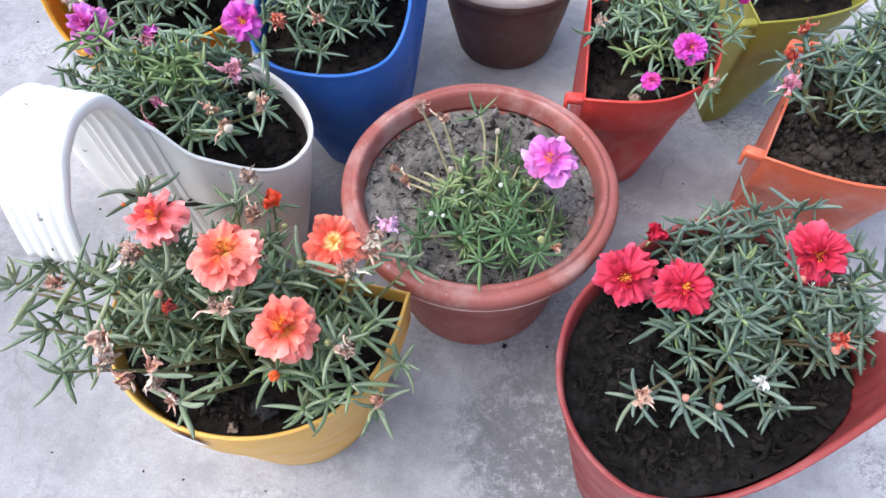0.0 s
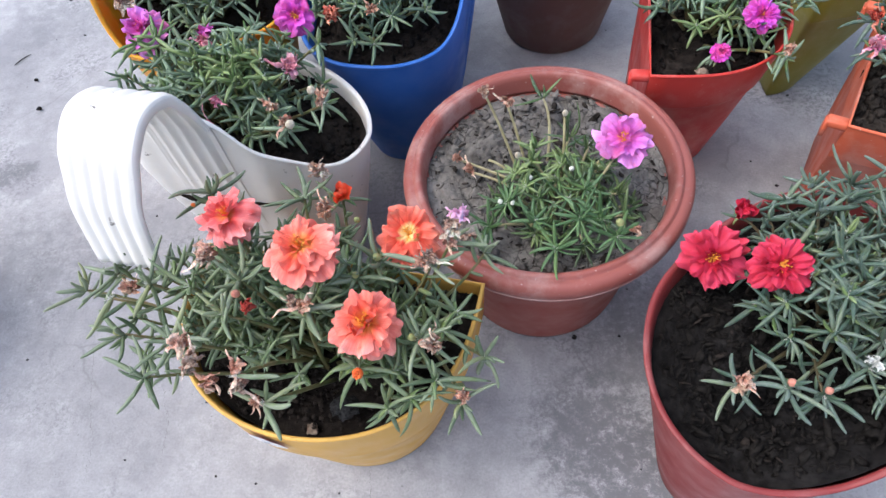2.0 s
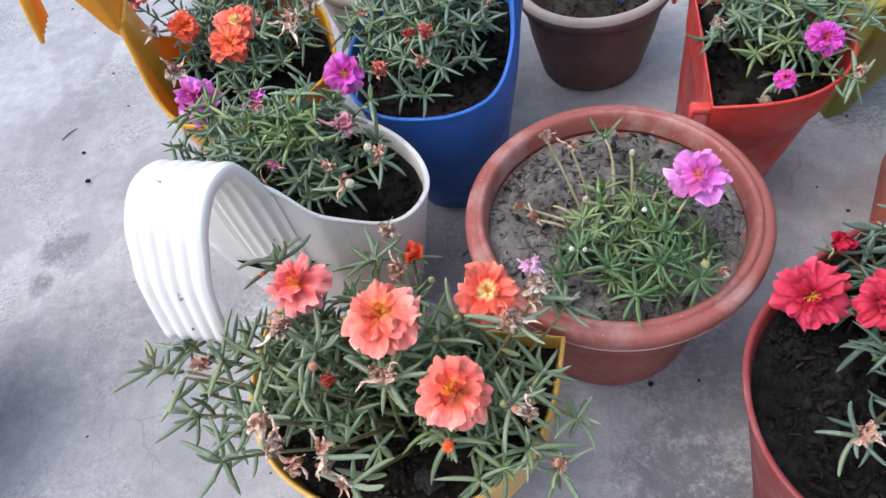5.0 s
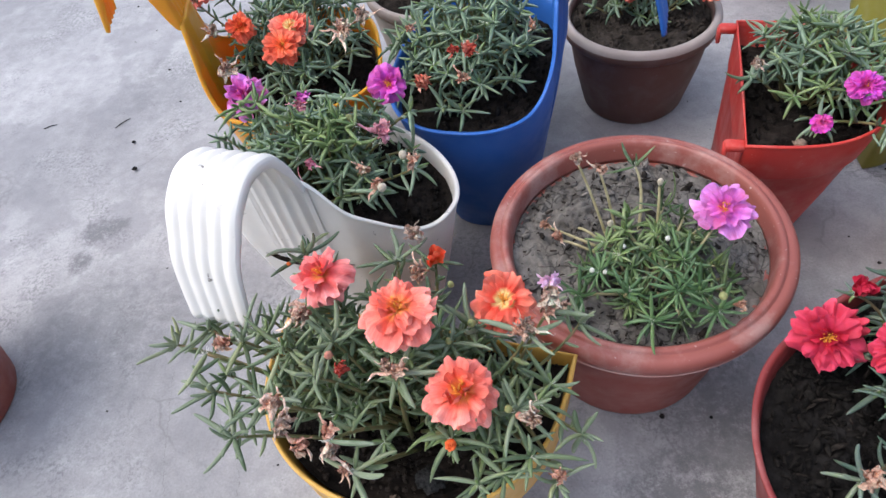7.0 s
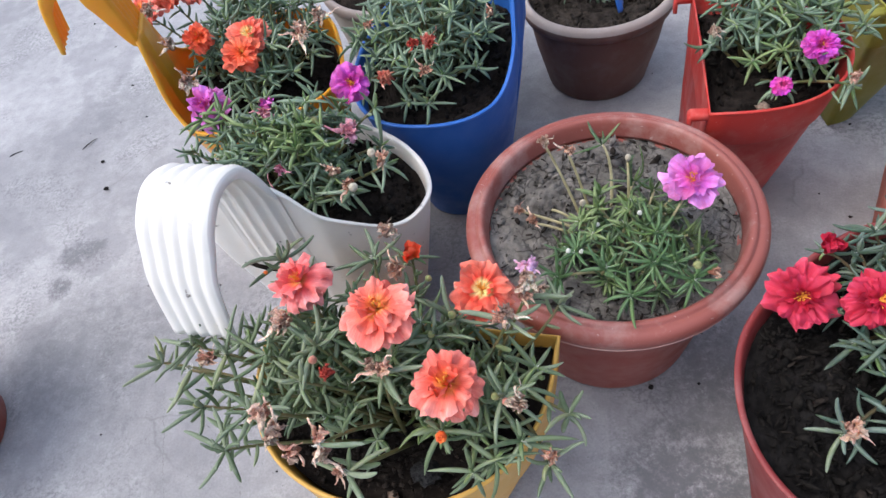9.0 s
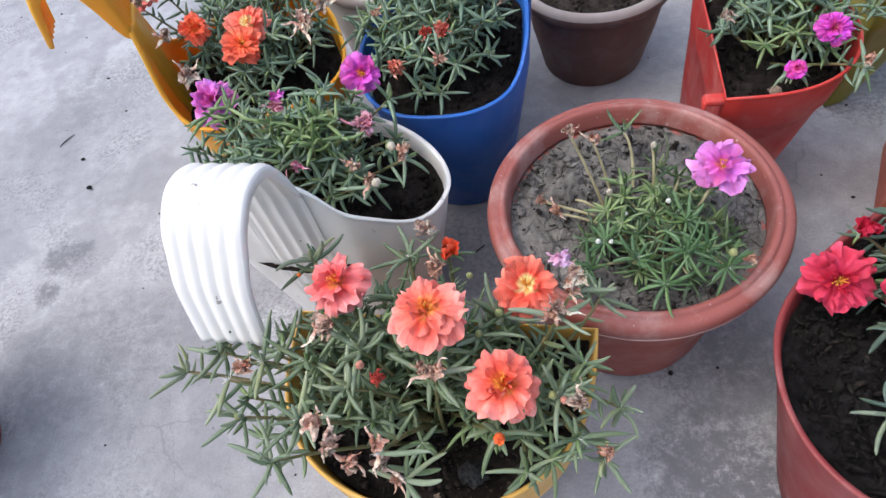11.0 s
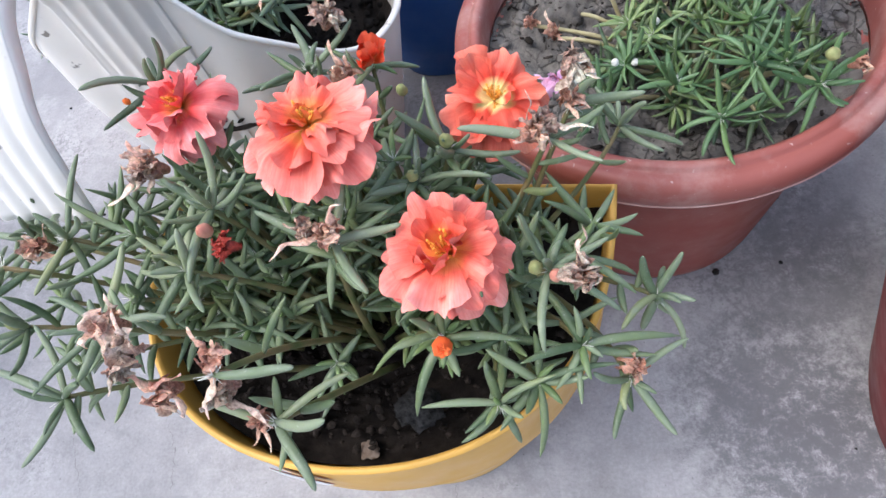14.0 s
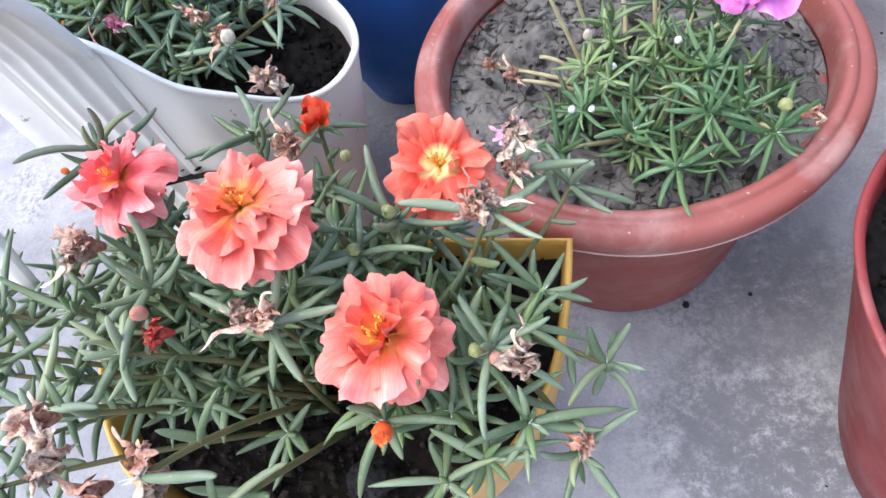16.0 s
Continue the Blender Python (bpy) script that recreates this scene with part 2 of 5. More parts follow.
FLAKE = earth("mud_flake", (0.080, 0.072, 0.065), (0.230, 0.212, 0.190), 120)
MUD = earth("grey_mud", (0.100, 0.091, 0.081), (0.245, 0.226, 0.203), 60, 95.0)
LEAF = leafy("green_leaf", (0.070, 0.114, 0.050), (0.228, 0.283, 0.160))
LEAF_BLUE = leafy("bluish_leaf", (0.074, 0.130, 0.078), (0.218, 0.294, 0.192))
LEAF_GREY = leafy("grey_green_leaf", (0.048, 0.090, 0.064), (0.130, 0.178, 0.132))
LEAF_YOUNG = leafy("young_leaf", (0.085, 0.150, 0.048), (0.235, 0.310, 0.120))
LEAF_FRESH = leafy("fresh_leaf", (0.026, 0.062, 0.024), (0.112, 0.178, 0.062))
STEM = tinted("stem", (0.085, 0.115, 0.040), (0.20, 0.15, 0.07), 90, 0.5)
STEM_DARK = tinted("dark_stem", (0.05, 0.06, 0.03), (0.14, 0.10, 0.055), 90, 0.5)
STEM_PALE = tinted("pale_stem", (0.25, 0.22, 0.11), (0.42, 0.38, 0.22), 90, 0.5)
CORAL = petal_mat("coral_petal", (0.86, 0.42, 0.08), (0.82, 0.140, 0.090), (0.87, 0.295, 0.255), 0.026)
CORAL_PINK = petal_mat("coral_pink_petal", (0.85, 0.36, 0.10), (0.78, 0.105, 0.110), (0.86, 0.30, 0.30), 0.022)
CORAL_DEEP = petal_mat("deep_coral_petal", (0.92, 0.78, 0.36), (0.80, 0.085, 0.05), (0.86, 0.25, 0.18), 0.0215, (0.30, 0.44, 0.88))
FIERY = petal_mat("orange_petal", (0.78, 0.16, 0.03), (0.80, 0.115, 0.048), (0.83, 0.205, 0.125))
MAGENTA = petal_mat("magenta_petal", (0.72, 0.10, 0.32), (0.58, 0.055, 0.47), (0.64, 0.16, 0.54))
PINK = petal_mat("pink_petal", (0.80, 0.16, 0.34), (0.58, 0.105, 0.47), (0.66, 0.255, 0.625))
SCARLET = petal_mat("crimson_petal", (0.38, 0.010, 0.028), (0.49, 0.016, 0.054), (0.58, 0.044, 0.100))
LILAC = petal_mat("lilac_petal", (0.66, 0.30, 0.52), (0.68, 0.38, 0.64), (0.76, 0.52, 0.74), 0.014)
SNOW = petal_mat("white_petal", (0.8, 0.7, 0.2), (0.8, 0.78, 0.7), (0.82, 0.8, 0.78))
STAMEN = tinted("stamen", (0.72, 0.24, 0.03), (0.84, 0.48, 0.08), 300)
WITHER = petal_mat("withered_petal", (0.24, 0.11, 0.075), (0.52, 0.29, 0.215), (0.82, 0.62, 0.51), 0.016, dry=0.6)
WITHER_RED = petal_mat("withered_red_petal", (0.24, 0.03, 0.02), (0.56, 0.085, 0.06), (0.70, 0.30, 0.22), 0.016, dry=0.7)
WITHER_PINK = petal_mat("withered_pink_petal", (0.26, 0.04, 0.09), (0.56, 0.14, 0.26), (0.74, 0.38, 0.46), 0.012, dry=0.4)
PAPER = petal_mat("papery_petal", (0.22, 0.12, 0.09), (0.44, 0.32, 0.26), (0.68, 0.55, 0.47), 0.017, dry=0.8)
BUD = tinted("green_bud", (0.17, 0.20, 0.07), (0.40, 0.38, 0.17), 150, 0.5)
BUD_PINK = tinted("pink_bud", (0.46, 0.15, 0.11), (0.60, 0.32, 0.22), 150, 0.5)
BUD_CREAM = tinted("cream_bud", (0.40, 0.34, 0.24), (0.66, 0.60, 0.48), 300, 0.6)
BUD_ORANGE = tinted("orange_bud", (0.70, 0.10, 0.02), (0.80, 0.25, 0.05), 150, 0.5)
FUZZ = tinted("white_fuzz", (0.5, 0.5, 0.44), (0.75, 0.74, 0.68), 200, 0.9)
CLOD = earth("black_clod", (0.004, 0.004, 0.004), (0.046, 0.044, 0.042), 420)
PEBBLE = earth("tan_pebble", (0.20, 0.14, 0.10), (0.42, 0.34, 0.27), 90)
LABEL = tinted("label_white", (0.66, 0.62, 0.61), (0.80, 0.78, 0.76), 90, 0.4)
LABEL_RED = tinted("label_red", (0.35, 0.03, 0.03), (0.45, 0.05, 0.04), 90, 0.4)
LABEL_GREY = tinted("label_grey", (0.10, 0.10, 0.12), (0.2, 0.2, 0.22), 90, 0.4)


# ---- mesh helpers ----
class Build:
    """Vertices and faces gathered for one mesh."""

    def __init__(self):
        self.v, self.f, self.uv = [], [], []

    def add(self, verts, faces):
        n = len(self.v)
        self.v.extend(tuple(map(float, p)) for p in verts)
        self.f.extend(tuple(i + n for i in face) for face in faces)

    def grid(self, rows, around=False, cap=False):
        """Rows of points of equal length, joined by quads; around closes each row, cap closes both ends."""
        w = len(rows[0])
        faces = []
        for i in range(len(rows) - 1):
            for j in range(w if around else w - 1):
                k = (j + 1) % w
                faces.append((i * w + j, i * w + k, (i + 1) * w + k, (i + 1) * w + j))
        if cap:
            faces.append(tuple(range(w - 1, -1, -1)))
            faces.append(tuple((len(rows) - 1) * w + j for j in range(w)))
        self.add([p for r in rows for p in r], faces)


def mesh_of(name, b, mat, smooth=True):
    me = bpy.data.meshes.new(name)
    me.from_pydata(b.v, [], b.f)
    me.materials.append(mat)
    if len(b.uv) == len(b.v) > 0:
        at = np.zeros(len(me.loops), dtype=np.int32)
        me.loops.foreach_get("vertex_index", at)
        me.uv_layers.new(name="petal").data.foreach_set("uv", np.asarray(b.uv, dtype=np.float32)[at].ravel())
    if smooth:
        me.shade_smooth()
    me.update()
    return me


def part(name, b, mat, parent=None, label="", smooth=True, at=None):
    """Links a Build as one mesh object, under a thing or a part."""
    ob = new(name, b if isinstance(b, bpy.types.Mesh) else mesh_of(name, b, mat, smooth))
    if parent:
        ob.parent = parent
    if at is not None:
        ob.matrix_basis = at
    if label:
        ob["label"] = label
    return ob


def thing(name, at, label, category, group=""):
    ob = new(name)
    ob.empty_display_size = 0.02
    ob.matrix_basis = at
    return tagged(ob, label, category, group)


def frame_of(d):
    d = np.asarray(d, float) / np.linalg.norm(d)
    s = np.cross(d, (0, 0, 1) if abs(d[2]) < 0.95 else (1, 0, 0))
    s /= np.linalg.norm(s)
    return d, s, np.cross(s, d)


def tube(b, pts, radii, sides=6, flat=1.0):
    pts = np.asarray(pts, float)
    tang = np.gradient(pts, axis=0)
    _, s, u = frame_of(tang[0])
    rows = []
    for p, t, r in zip(pts, tang, radii):
        t = t / (np.linalg.norm(t) + 1e-9)
        s = s - t * (s @ t)
        s /= np.linalg.norm(s)
        u = np.cross(s, t)
        rows.append([p + r * (math.cos(a) * s + flat * math.sin(a) * u) for a in np.arange(sides) * 2 * math.pi / sides])
    b.grid(rows, True, True)


def leaf(b, rng, base, d, length, r, bend, flat=0.8):
    """A fleshy needle leaf that arches along its length."""
    d, s, u = frame_of(d)
    k = (0, 0.12, 0.32, 0.54, 0.74, 0.90, 1.0)
    sway, curl = rng.normal(0, 0.17), rng.normal(0, 0.10)
    pts = [base + length * (d * (t - 0.10 * abs(bend) * t ** 3) + u * (bend * t * t + curl * t ** 3) + s * sway * t * t) for t in k]
    tube(b, pts, r * np.array([0.52, 0.84, 1.03, 1.0, 0.82, 0.52, 0.13]), 6, flat)


def curve_pts(a, m, c, n):
    t = np.linspace(0, 1, n)[:, None]
    return (1 - t) ** 2 * a + 2 * t * (1 - t) * m + t * t * c


def rod(b, centre, size, turn=None):
    """A box with bevelled long edges."""
    sx, sy, sz = (v / 2 for v in size)
    c = min(sx, sy, sz) * 0.35
    rows = []
    for z, g in ((-sz, c), (-sz + c, 0), (sz - c, 0), (sz, c)):
        x, y = sx - g, sy - g
        rows.append([(x, y - c, z), (x - c, y, z), (-x + c, y, z), (-x, y - c, z), (-x, -y + c, z), (-x + c, -y, z), (x - c, -y, z), (x, -y + c, z)])
    turn = turn or Matrix()
    b.grid([[Vector(centre) + turn @ Vector(p) for p in r] for r in rows], True, True)


# ---- ground ----
def ground():
    b = Build()
    edge = [-60, -20, -6, -2, -1, -0.5, 0, 0.5, 1, 2, 6, 20, 60]
    b.grid([[(x, y, 0) for x in edge] for y in edge])
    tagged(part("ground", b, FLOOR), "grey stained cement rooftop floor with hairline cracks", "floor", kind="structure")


ground()


# ---- pots ----
def revolve(b, profile, n=96, wobble=0.0, seed=0, closed=False):
    rng = np.random.default_rng(seed)
    ph = rng.uniform(0, 6.28, 4)
    rows = []
    for r, z in profile:
        row = []
        for a in np.arange(n) * 2 * math.pi / n:
            k = 1 + wobble * (math.sin(2 * a + ph[0]) + 0.6 * math.sin(3 * a + ph[1] + 8 * z))
            row.append((r * k * math.cos(a), r * k * math.sin(a), z))
        rows.append(row)
    b.grid(rows + rows[:1] if closed else rows, True, not closed)


def round_pot(name, at, profile, mat, label, rim=None, rim_mat=None, wobble=0.002, rim_label=""):
    pot = thing(name, at, label, "flower pot", "flower pots on the floor")
    b = Build()
    revolve(b, profile, 96, wobble)
    part("body", b, mat, pot)
    if rim:
        b = Build()
        revolve(b, rim, 96, wobble, 0, True)
        part("rim", b, rim_mat or mat, pot, rim_label)
    return pot


def d_outline(a, depth, n=64, ex=0.72, ey=0.80):
    """A flat back along y = 0 with rounded corners, and a bowed front towards -y; ex and ey set how square the bow is."""
    pts = []
    for i in range(n):
        t = math.pi * i / (n - 1)
        x, y = math.cos(t), math.sin(t)
        pts.append((a * math.copysign(abs(x) ** ex, x), -depth * abs(y) ** ey * (0.985 if y else 1)))
    for i in range(1, 24):
        pts.append((-a + 2 * a * i / 24, 0.0))
    return np.array(pts)


def wall_pot(name, at, a, depth, h, mat, label, collar=0.05, tabs=True, base=0.62, skew=0.0, ex=0.72, ey=0.80, deep=0.75, waist=None):
    """A half-round hanging planter: flat back, collar, tapered body, two hanging tabs."""
    pot = thing(name, at, label, "flower pot", "flower pots on the floor")
    o = d_outline(a, depth, 64, ex, ey)
    mid = np.array([0, -depth * 0.42])

    def ring(z, k, inset=0.0):
        p = o.copy()
        p[:, 0] *= k
        p[:, 1] *= 1 - deep * (1 - k) if k < 1 else k
        if inset:
            v = mid - p
            p = p + v / np.linalg.norm(v, axis=1)[:, None] * inset
        return [(x + skew * (1 - z / h), y, z) for x, y in p]

    zc = h - collar
    kc = waist or base + (1 - base) * zc / h
    b = Build()
    rows = [ring(0.002, base, 0.004), ring(0.0, base, 0.002), ring(0.003, base), ring(zc * 0.5, base + (kc - base) * 0.5), ring(zc - 0.002, kc, 0.001),
            ring(zc, kc + 0.012), ring(zc + 0.003, min(kc + 0.028, 0.990)), ring(h - 0.004, 1.0), ring(h - 0.001, 1.004), ring(h, 1.0, 0.0008), ring(h - 0.0008, 1.0, 0.0020),
            ring(h - 0.006, 0.995, 0.0025), ring(zc, kc, 0.004), ring(h * 0.3, base + 0.1, 0.006)]
    b.grid(rows, True, True)
    part("body", b, mat, pot)
    b = Build()
    lip = [ring(h - 0.0025, 1.0, -0.0003), ring(h - 0.0025, 1.0, -0.0008), ring(h - 0.0006, 1.001, -0.0008), ring(h + 0.0004, 1.0, 0.0004), ring(h + 0.0004, 1.0, 0.0013), ring(h - 0.001, 1.0, 0.0023)]
    b.grid(lip, True)
    part("rim", b, mat, pot)
    if tabs:
        for side in (-1, 1):
            b = Build()
            rod(b, (side * (a - 0.006), 0.008, h - 0.006), (0.011, 0.018, 0.008))
            rod(b, (side * (a - 0.006), 0.016, h - 0.013), (0.011, 0.004, 0.016))
            part("tab", b, mat, pot)
    return pot


def oval(a, b_, n, e, front=None):
    """A squarish ellipse; front sets how square the -y half is."""
    t = np.arange(n) * 2 * math.pi / n
    c, s = np.cos(t), np.sin(t)
    e = np.where(s < 0, front or e, e)
    return np.stack([a * np.sign(c) * abs(c) ** (2 / e), b_ * np.sign(s) * abs(s) ** (2 / e)], 1)


def shallow(o, a, back):
    """Draws in the +y side of an outline towards its +x end."""
    t = np.clip((o[:, 0] / a + 0.35) / 1.0, 0, 1)
    o[:, 1] *= np.where(o[:, 1] > 0, 1 - (1 - back) * t * t * (3 - 2 * t), 1.0)
    return o


def hook_pot(name, at, a, b_, h, mat, label, rise=0.065, base=0.62, ridges=5, half=0.0265, reach=0.0935, top=0.323, tip=0.2345, hooked=True, flare=1.0, square=2.45, back=1.0, left=1.0, front=None, sweep=2.0, extent=0.62, shift=0.0, root=0.004, tuck=0.0, lip=0.006):
    """A railing planter: oval bucket whose rim sweeps up into a broad ribbed hook on its -y side."""
    pot = thing(name, at, label, "flower pot", "flower pots on the floor")
    n = 160
    o = oval(a, b_, n, square, front)
    o = shallow(o, a, back)
    o[:, 0] = np.where(o[:, 0] < -half, -half + (o[:, 0] + half) * left, o[:, 0])
    spread = np.clip((abs(o[:, 0]) - half) / (a * extent), 0, 1)
    ahead = np.clip((-o[:, 1] / b_ - 0.15) / 0.6, 0, 1)
    lift = rise * (1 - spread) ** sweep * ahead * ahead * (3 - 2 * ahead)
    wave = np.where((abs(o[:, 0]) < half) & (o[:, 1] < 0) & (not hooked), np.cos(2 * math.pi * ridges * (o[:, 0] + half) / (2 * half)) * 0.0012, 0)

    near = np.clip((half + 0.030 - abs(o[:, 0] - shift)) / 0.030, 0, 1)
    bay = np.where((o[:, 1] < 0) & hooked, root * near * near * (3 - 2 * near), 0)
    behind = np.where((o[:, 1] < 0) & hooked, 0.0034 * np.clip((half - 0.005 - abs(o[:, 0] - shift)) / 0.004, 0, 1), 0)

    def ring(f, inset=0.0, drop=0.0):
        z = f * (h + lift)
        k = base + (1 - base) * np.clip(z / h, 0, flare) ** 0.85
        p = o * k[:, None]
        p[:, 1] *= np.where(p[:, 1] > 0, 1 - tuck * (1 - np.clip(z / h, 0, 1)), 1.0)
        p[:, 1] += wave * np.clip(f * 2.2 - 0.6, 0, 1) + bay * np.clip(z / h, 0, 1) ** 2 + behind
        if inset:
            p = p * (1 - inset / np.linalg.norm(p, axis=1))[:, None]
        return np.c_[p, z - drop]

    rows = [ring(0.0, 0.004), ring(0.015), ring(0.25), ring(0.45), ring(0.6), ring(0.72), ring(0.82), ring(0.9), ring(0.96), ring(0.99), ring(1.0, 0.0009),
            ring(1.0, 0.0026), ring(0.985, 0.0036), ring(0.94, 0.0036), ring(0.88, 0.0036), ring(0.8, 0.0036), ring(0.7, 0.004), ring(0.5, 0.004), ring(0.3, 0.005)]
    b = Build()
    b.grid(rows, True, True)
    body = part("body", b, mat, pot)
    b = Build()
    b.grid([ring(0.988, -0.0004), ring(0.990, -0.0012), ring(1.0, -0.0014, -0.0004), ring(1.0, -0.0004, -0.0012), ring(1.0, 0.0014, -0.0012), ring(1.0, 0.0030, -0.0004), ring(0.992, 0.0034)], True)
    part("rim", b, mat, pot)
    if not hooked:
        return pot
    zr = h + rise
    yr = -b_ * (base + (1 - base) * min(zr / h, flare) ** 0.85) + root
    low = [(-b_ * (base + (1 - base) * min(z / h, flare) ** 0.85) + root * min(z / h, 1) ** 2 + 0.0010 + 0.004 * k, z) for z, k in ((0.07, 1), (0.11, 0.3), (0.16, 0), (0.21, 0), (zr - 0.014, -0.1))]
    way = np.array(low + [(yr + 0.0004, zr - 0.002), (yr - 0.05 * reach, zr + (top - zr) * 0.45), (yr - 0.17 * reach, zr + (top - zr) * 0.85), (yr - 0.41 * reach, top),
                    (yr - 0.63 * reach, top - 0.114 * (top - tip)), (yr - 0.76 * reach, top - 0.303 * (top - tip)), (yr - 0.88 * reach, top - 0.526 * (top - tip)), (yr - reach, tip)])
    t = np.linspace(0, len(way) - 1, 81)
    fine = []
    for s in t:
        i = min(int(s), len(way) - 2)
        p0, p1, p2, p3 = (way[min(max(i + k, 0), len(way) - 1)] for k in (-1, 0, 1, 2))
        f = s - i
        fine.append(0.5 * ((2 * p1) + (p2 - p0) * f + (2 * p0 - 5 * p1 + 4 * p2 - p3) * f * f + (3 * p1 - p0 - 3 * p2 + p3) * f ** 3))
    fine = np.array(fine)
    tan = np.gradient(fine, axis=0)
    nor = np.stack([-tan[:, 1], tan[:, 0]], 1) / np.linalg.norm(tan, axis=1)[:, None]
    if nor[70][1] < 0:
        nor = -nor
    xs = np.linspace(-half, half, 61)
    wav = 0.0019 * (0.5 - 0.5 * np.cos(2 * math.pi * ridges * (xs + half) / (2 * half))) ** 0.6
    e = front or square
    rows = []
    for i, (p, m) in enumerate(zip(fine, nor)):
        g = 1 - 0.14 * max(0.0, (i - 46) / 34) ** 1.3
        w0 = min(max((t[i] - 3.6) / 2.2, 0.0), 1.0)
        w0 = 1 - w0 * w0 * (3 - 2 * w0)
        size = base + (1 - base) * min(p[1] / h, flare) ** 0.85
        bow = w0 * b_ * size * (1 - (1 - np.clip(abs(xs + shift) / (a * size), 0, 1) ** e) ** (1 / e))
        outer = [(x * g + shift, p[0] + d + m[0] * (w + 0.0012), p[1] + m[1] * (w + 0.0012)) for x, w, d in zip(xs, wav, bow)]
        inner = [(x * g + shift, p[0] + d + m[0] * (w * 0.9 - 0.0016), p[1] + m[1] * (w * 0.9 - 0.0016)) for x, w, d in zip(xs[::-1], wav[::-1], bow[::-1])]
        rows.append(outer + inner)
    b = Build()
    b.grid(rows, True, True)
    part("hook", b, mat, pot)
    b = Build()
    rows = []
    for i in range(30, 81):
        g = 1 - 0.14 * max(0.0, (i - 46) / 34) ** 1.3
        deep = lip * min(1.0, (i - 29) / 12) * (1 - 0.88 * max(0.0, (i - 58) / 22))
        x, p, m = half * g + shift, fine[i], nor[i]
        rows.append([(x + dx, *(p + m * q)) for dx, q in ((-0.0030, 0.0010), (-0.0012, 0.0014), (0.0002, 0.0008), (0.0007, -0.0008), (0.0005, -deep), (-0.0005, -deep - 0.0006), (-0.0018, -deep), (-0.0024, -0.0012))])
    b.grid(rows, True, True)
    part("hook_edge", b, mat, pot)
    return pot


def soil_in(name, at, outline, z, mat, label, seed, rough=0.0055, hill=0.004, bank=0.0):
    """Uneven earth that fills an outline."""
    rng = np.random.default_rng(seed)
    o = np.asarray(outline)
    mid = o.mean(0)
    rows = []
    off = rng.uniform(0, 50, 3)
    for k in np.linspace(0.03, 1, 84):
        row = []
        for x, y in mid + (o - mid) * k:
            v = Vector((x * 55, y * 55, 0)) + Vector(off)
            q = noise.fractal(v, 0.8, 2.1, 5)
            fine_q = noise.noise(v * 5.2)
            row.append((x, y, z + rough * q * (1 - k ** 8) + rough * 0.55 * fine_q + hill * (1 - k * k) + bank * max(0.0, -y / abs(o[:, 1]).max()) ** 1.5))
        rows.append(row)
    b = Build()
    b.grid(rows, True)
    ob = part(name, b, mat, at=at)
    return tagged(ob, label, "soil", kind="stuff")


def ball():
    """Corners and faces of a twenty-sided ball."""
    g = (1 + math.sqrt(5)) / 2
    v = [Vector(p).normalized() for a in (-1, 1) for q in (-g, g) for p in ((0, a, q), (a, q, 0), (q, 0, a))]
    near = min((v[0] - w).length for w in v[1:]) * 1.05
    faces = []
    for t in itertools.combinations(range(12), 3):
        a, c, d = (v[i] for i in t)
        if max((a - c).length, (c - d).length, (a - d).length) < near:
            faces.append(t if (c - a).cross(d - a).dot(a) > 0 else t[::-1])
    return v, faces


ICO, ICO_FACES = ball()


def crumbs(at, outline, z, mat, label, seed, count, size=0.0025, flat=0.4, keep=0.94, tumble=1.0, length=1.35, bank=0.0):
    """Loose crumbs scattered over the earth."""
    rng = np.random.default_rng(seed)
    o = np.asarray(outline)
    mid = o.mean(0)
    b = Build()
    for _ in range(count):
        p = mid + (o[rng.integers(len(o))] - mid) * math.sqrt(rng.uniform(0, 1)) * keep
        r = size * min(math.exp(rng.normal(-0.45, 0.6)), 2.4)
        turn = Euler((rng.normal(0, tumble), rng.normal(0, tumble), rng.uniform(0, 6.3))).to_matrix()
        pts = [Vector((v[0] * length, v[1] * 0.95, v[2] * flat * 1.1)) * r * rng.uniform(0.62, 1.15) for v in ICO]
        c = Vector((p[0], p[1], z + bank * max(0.0, -p[1] / abs(o[:, 1]).max()) ** 1.5 + r * 0.2 + rng.uniform(0, 0.003) + 0.003 * (1 - ((p - mid) @ (p - mid)) / ((o[0] - mid) @ (o[0] - mid)))))
        b.add([c + turn @ v for v in pts], ICO_FACES)
    return tagged(part("soil_crumbs", b, mat, at=at), label, "soil crumbs", kind="stuff")


def place(x, y, turn=0.0):
    return pose(x, y, 0, 0, 0, turn)


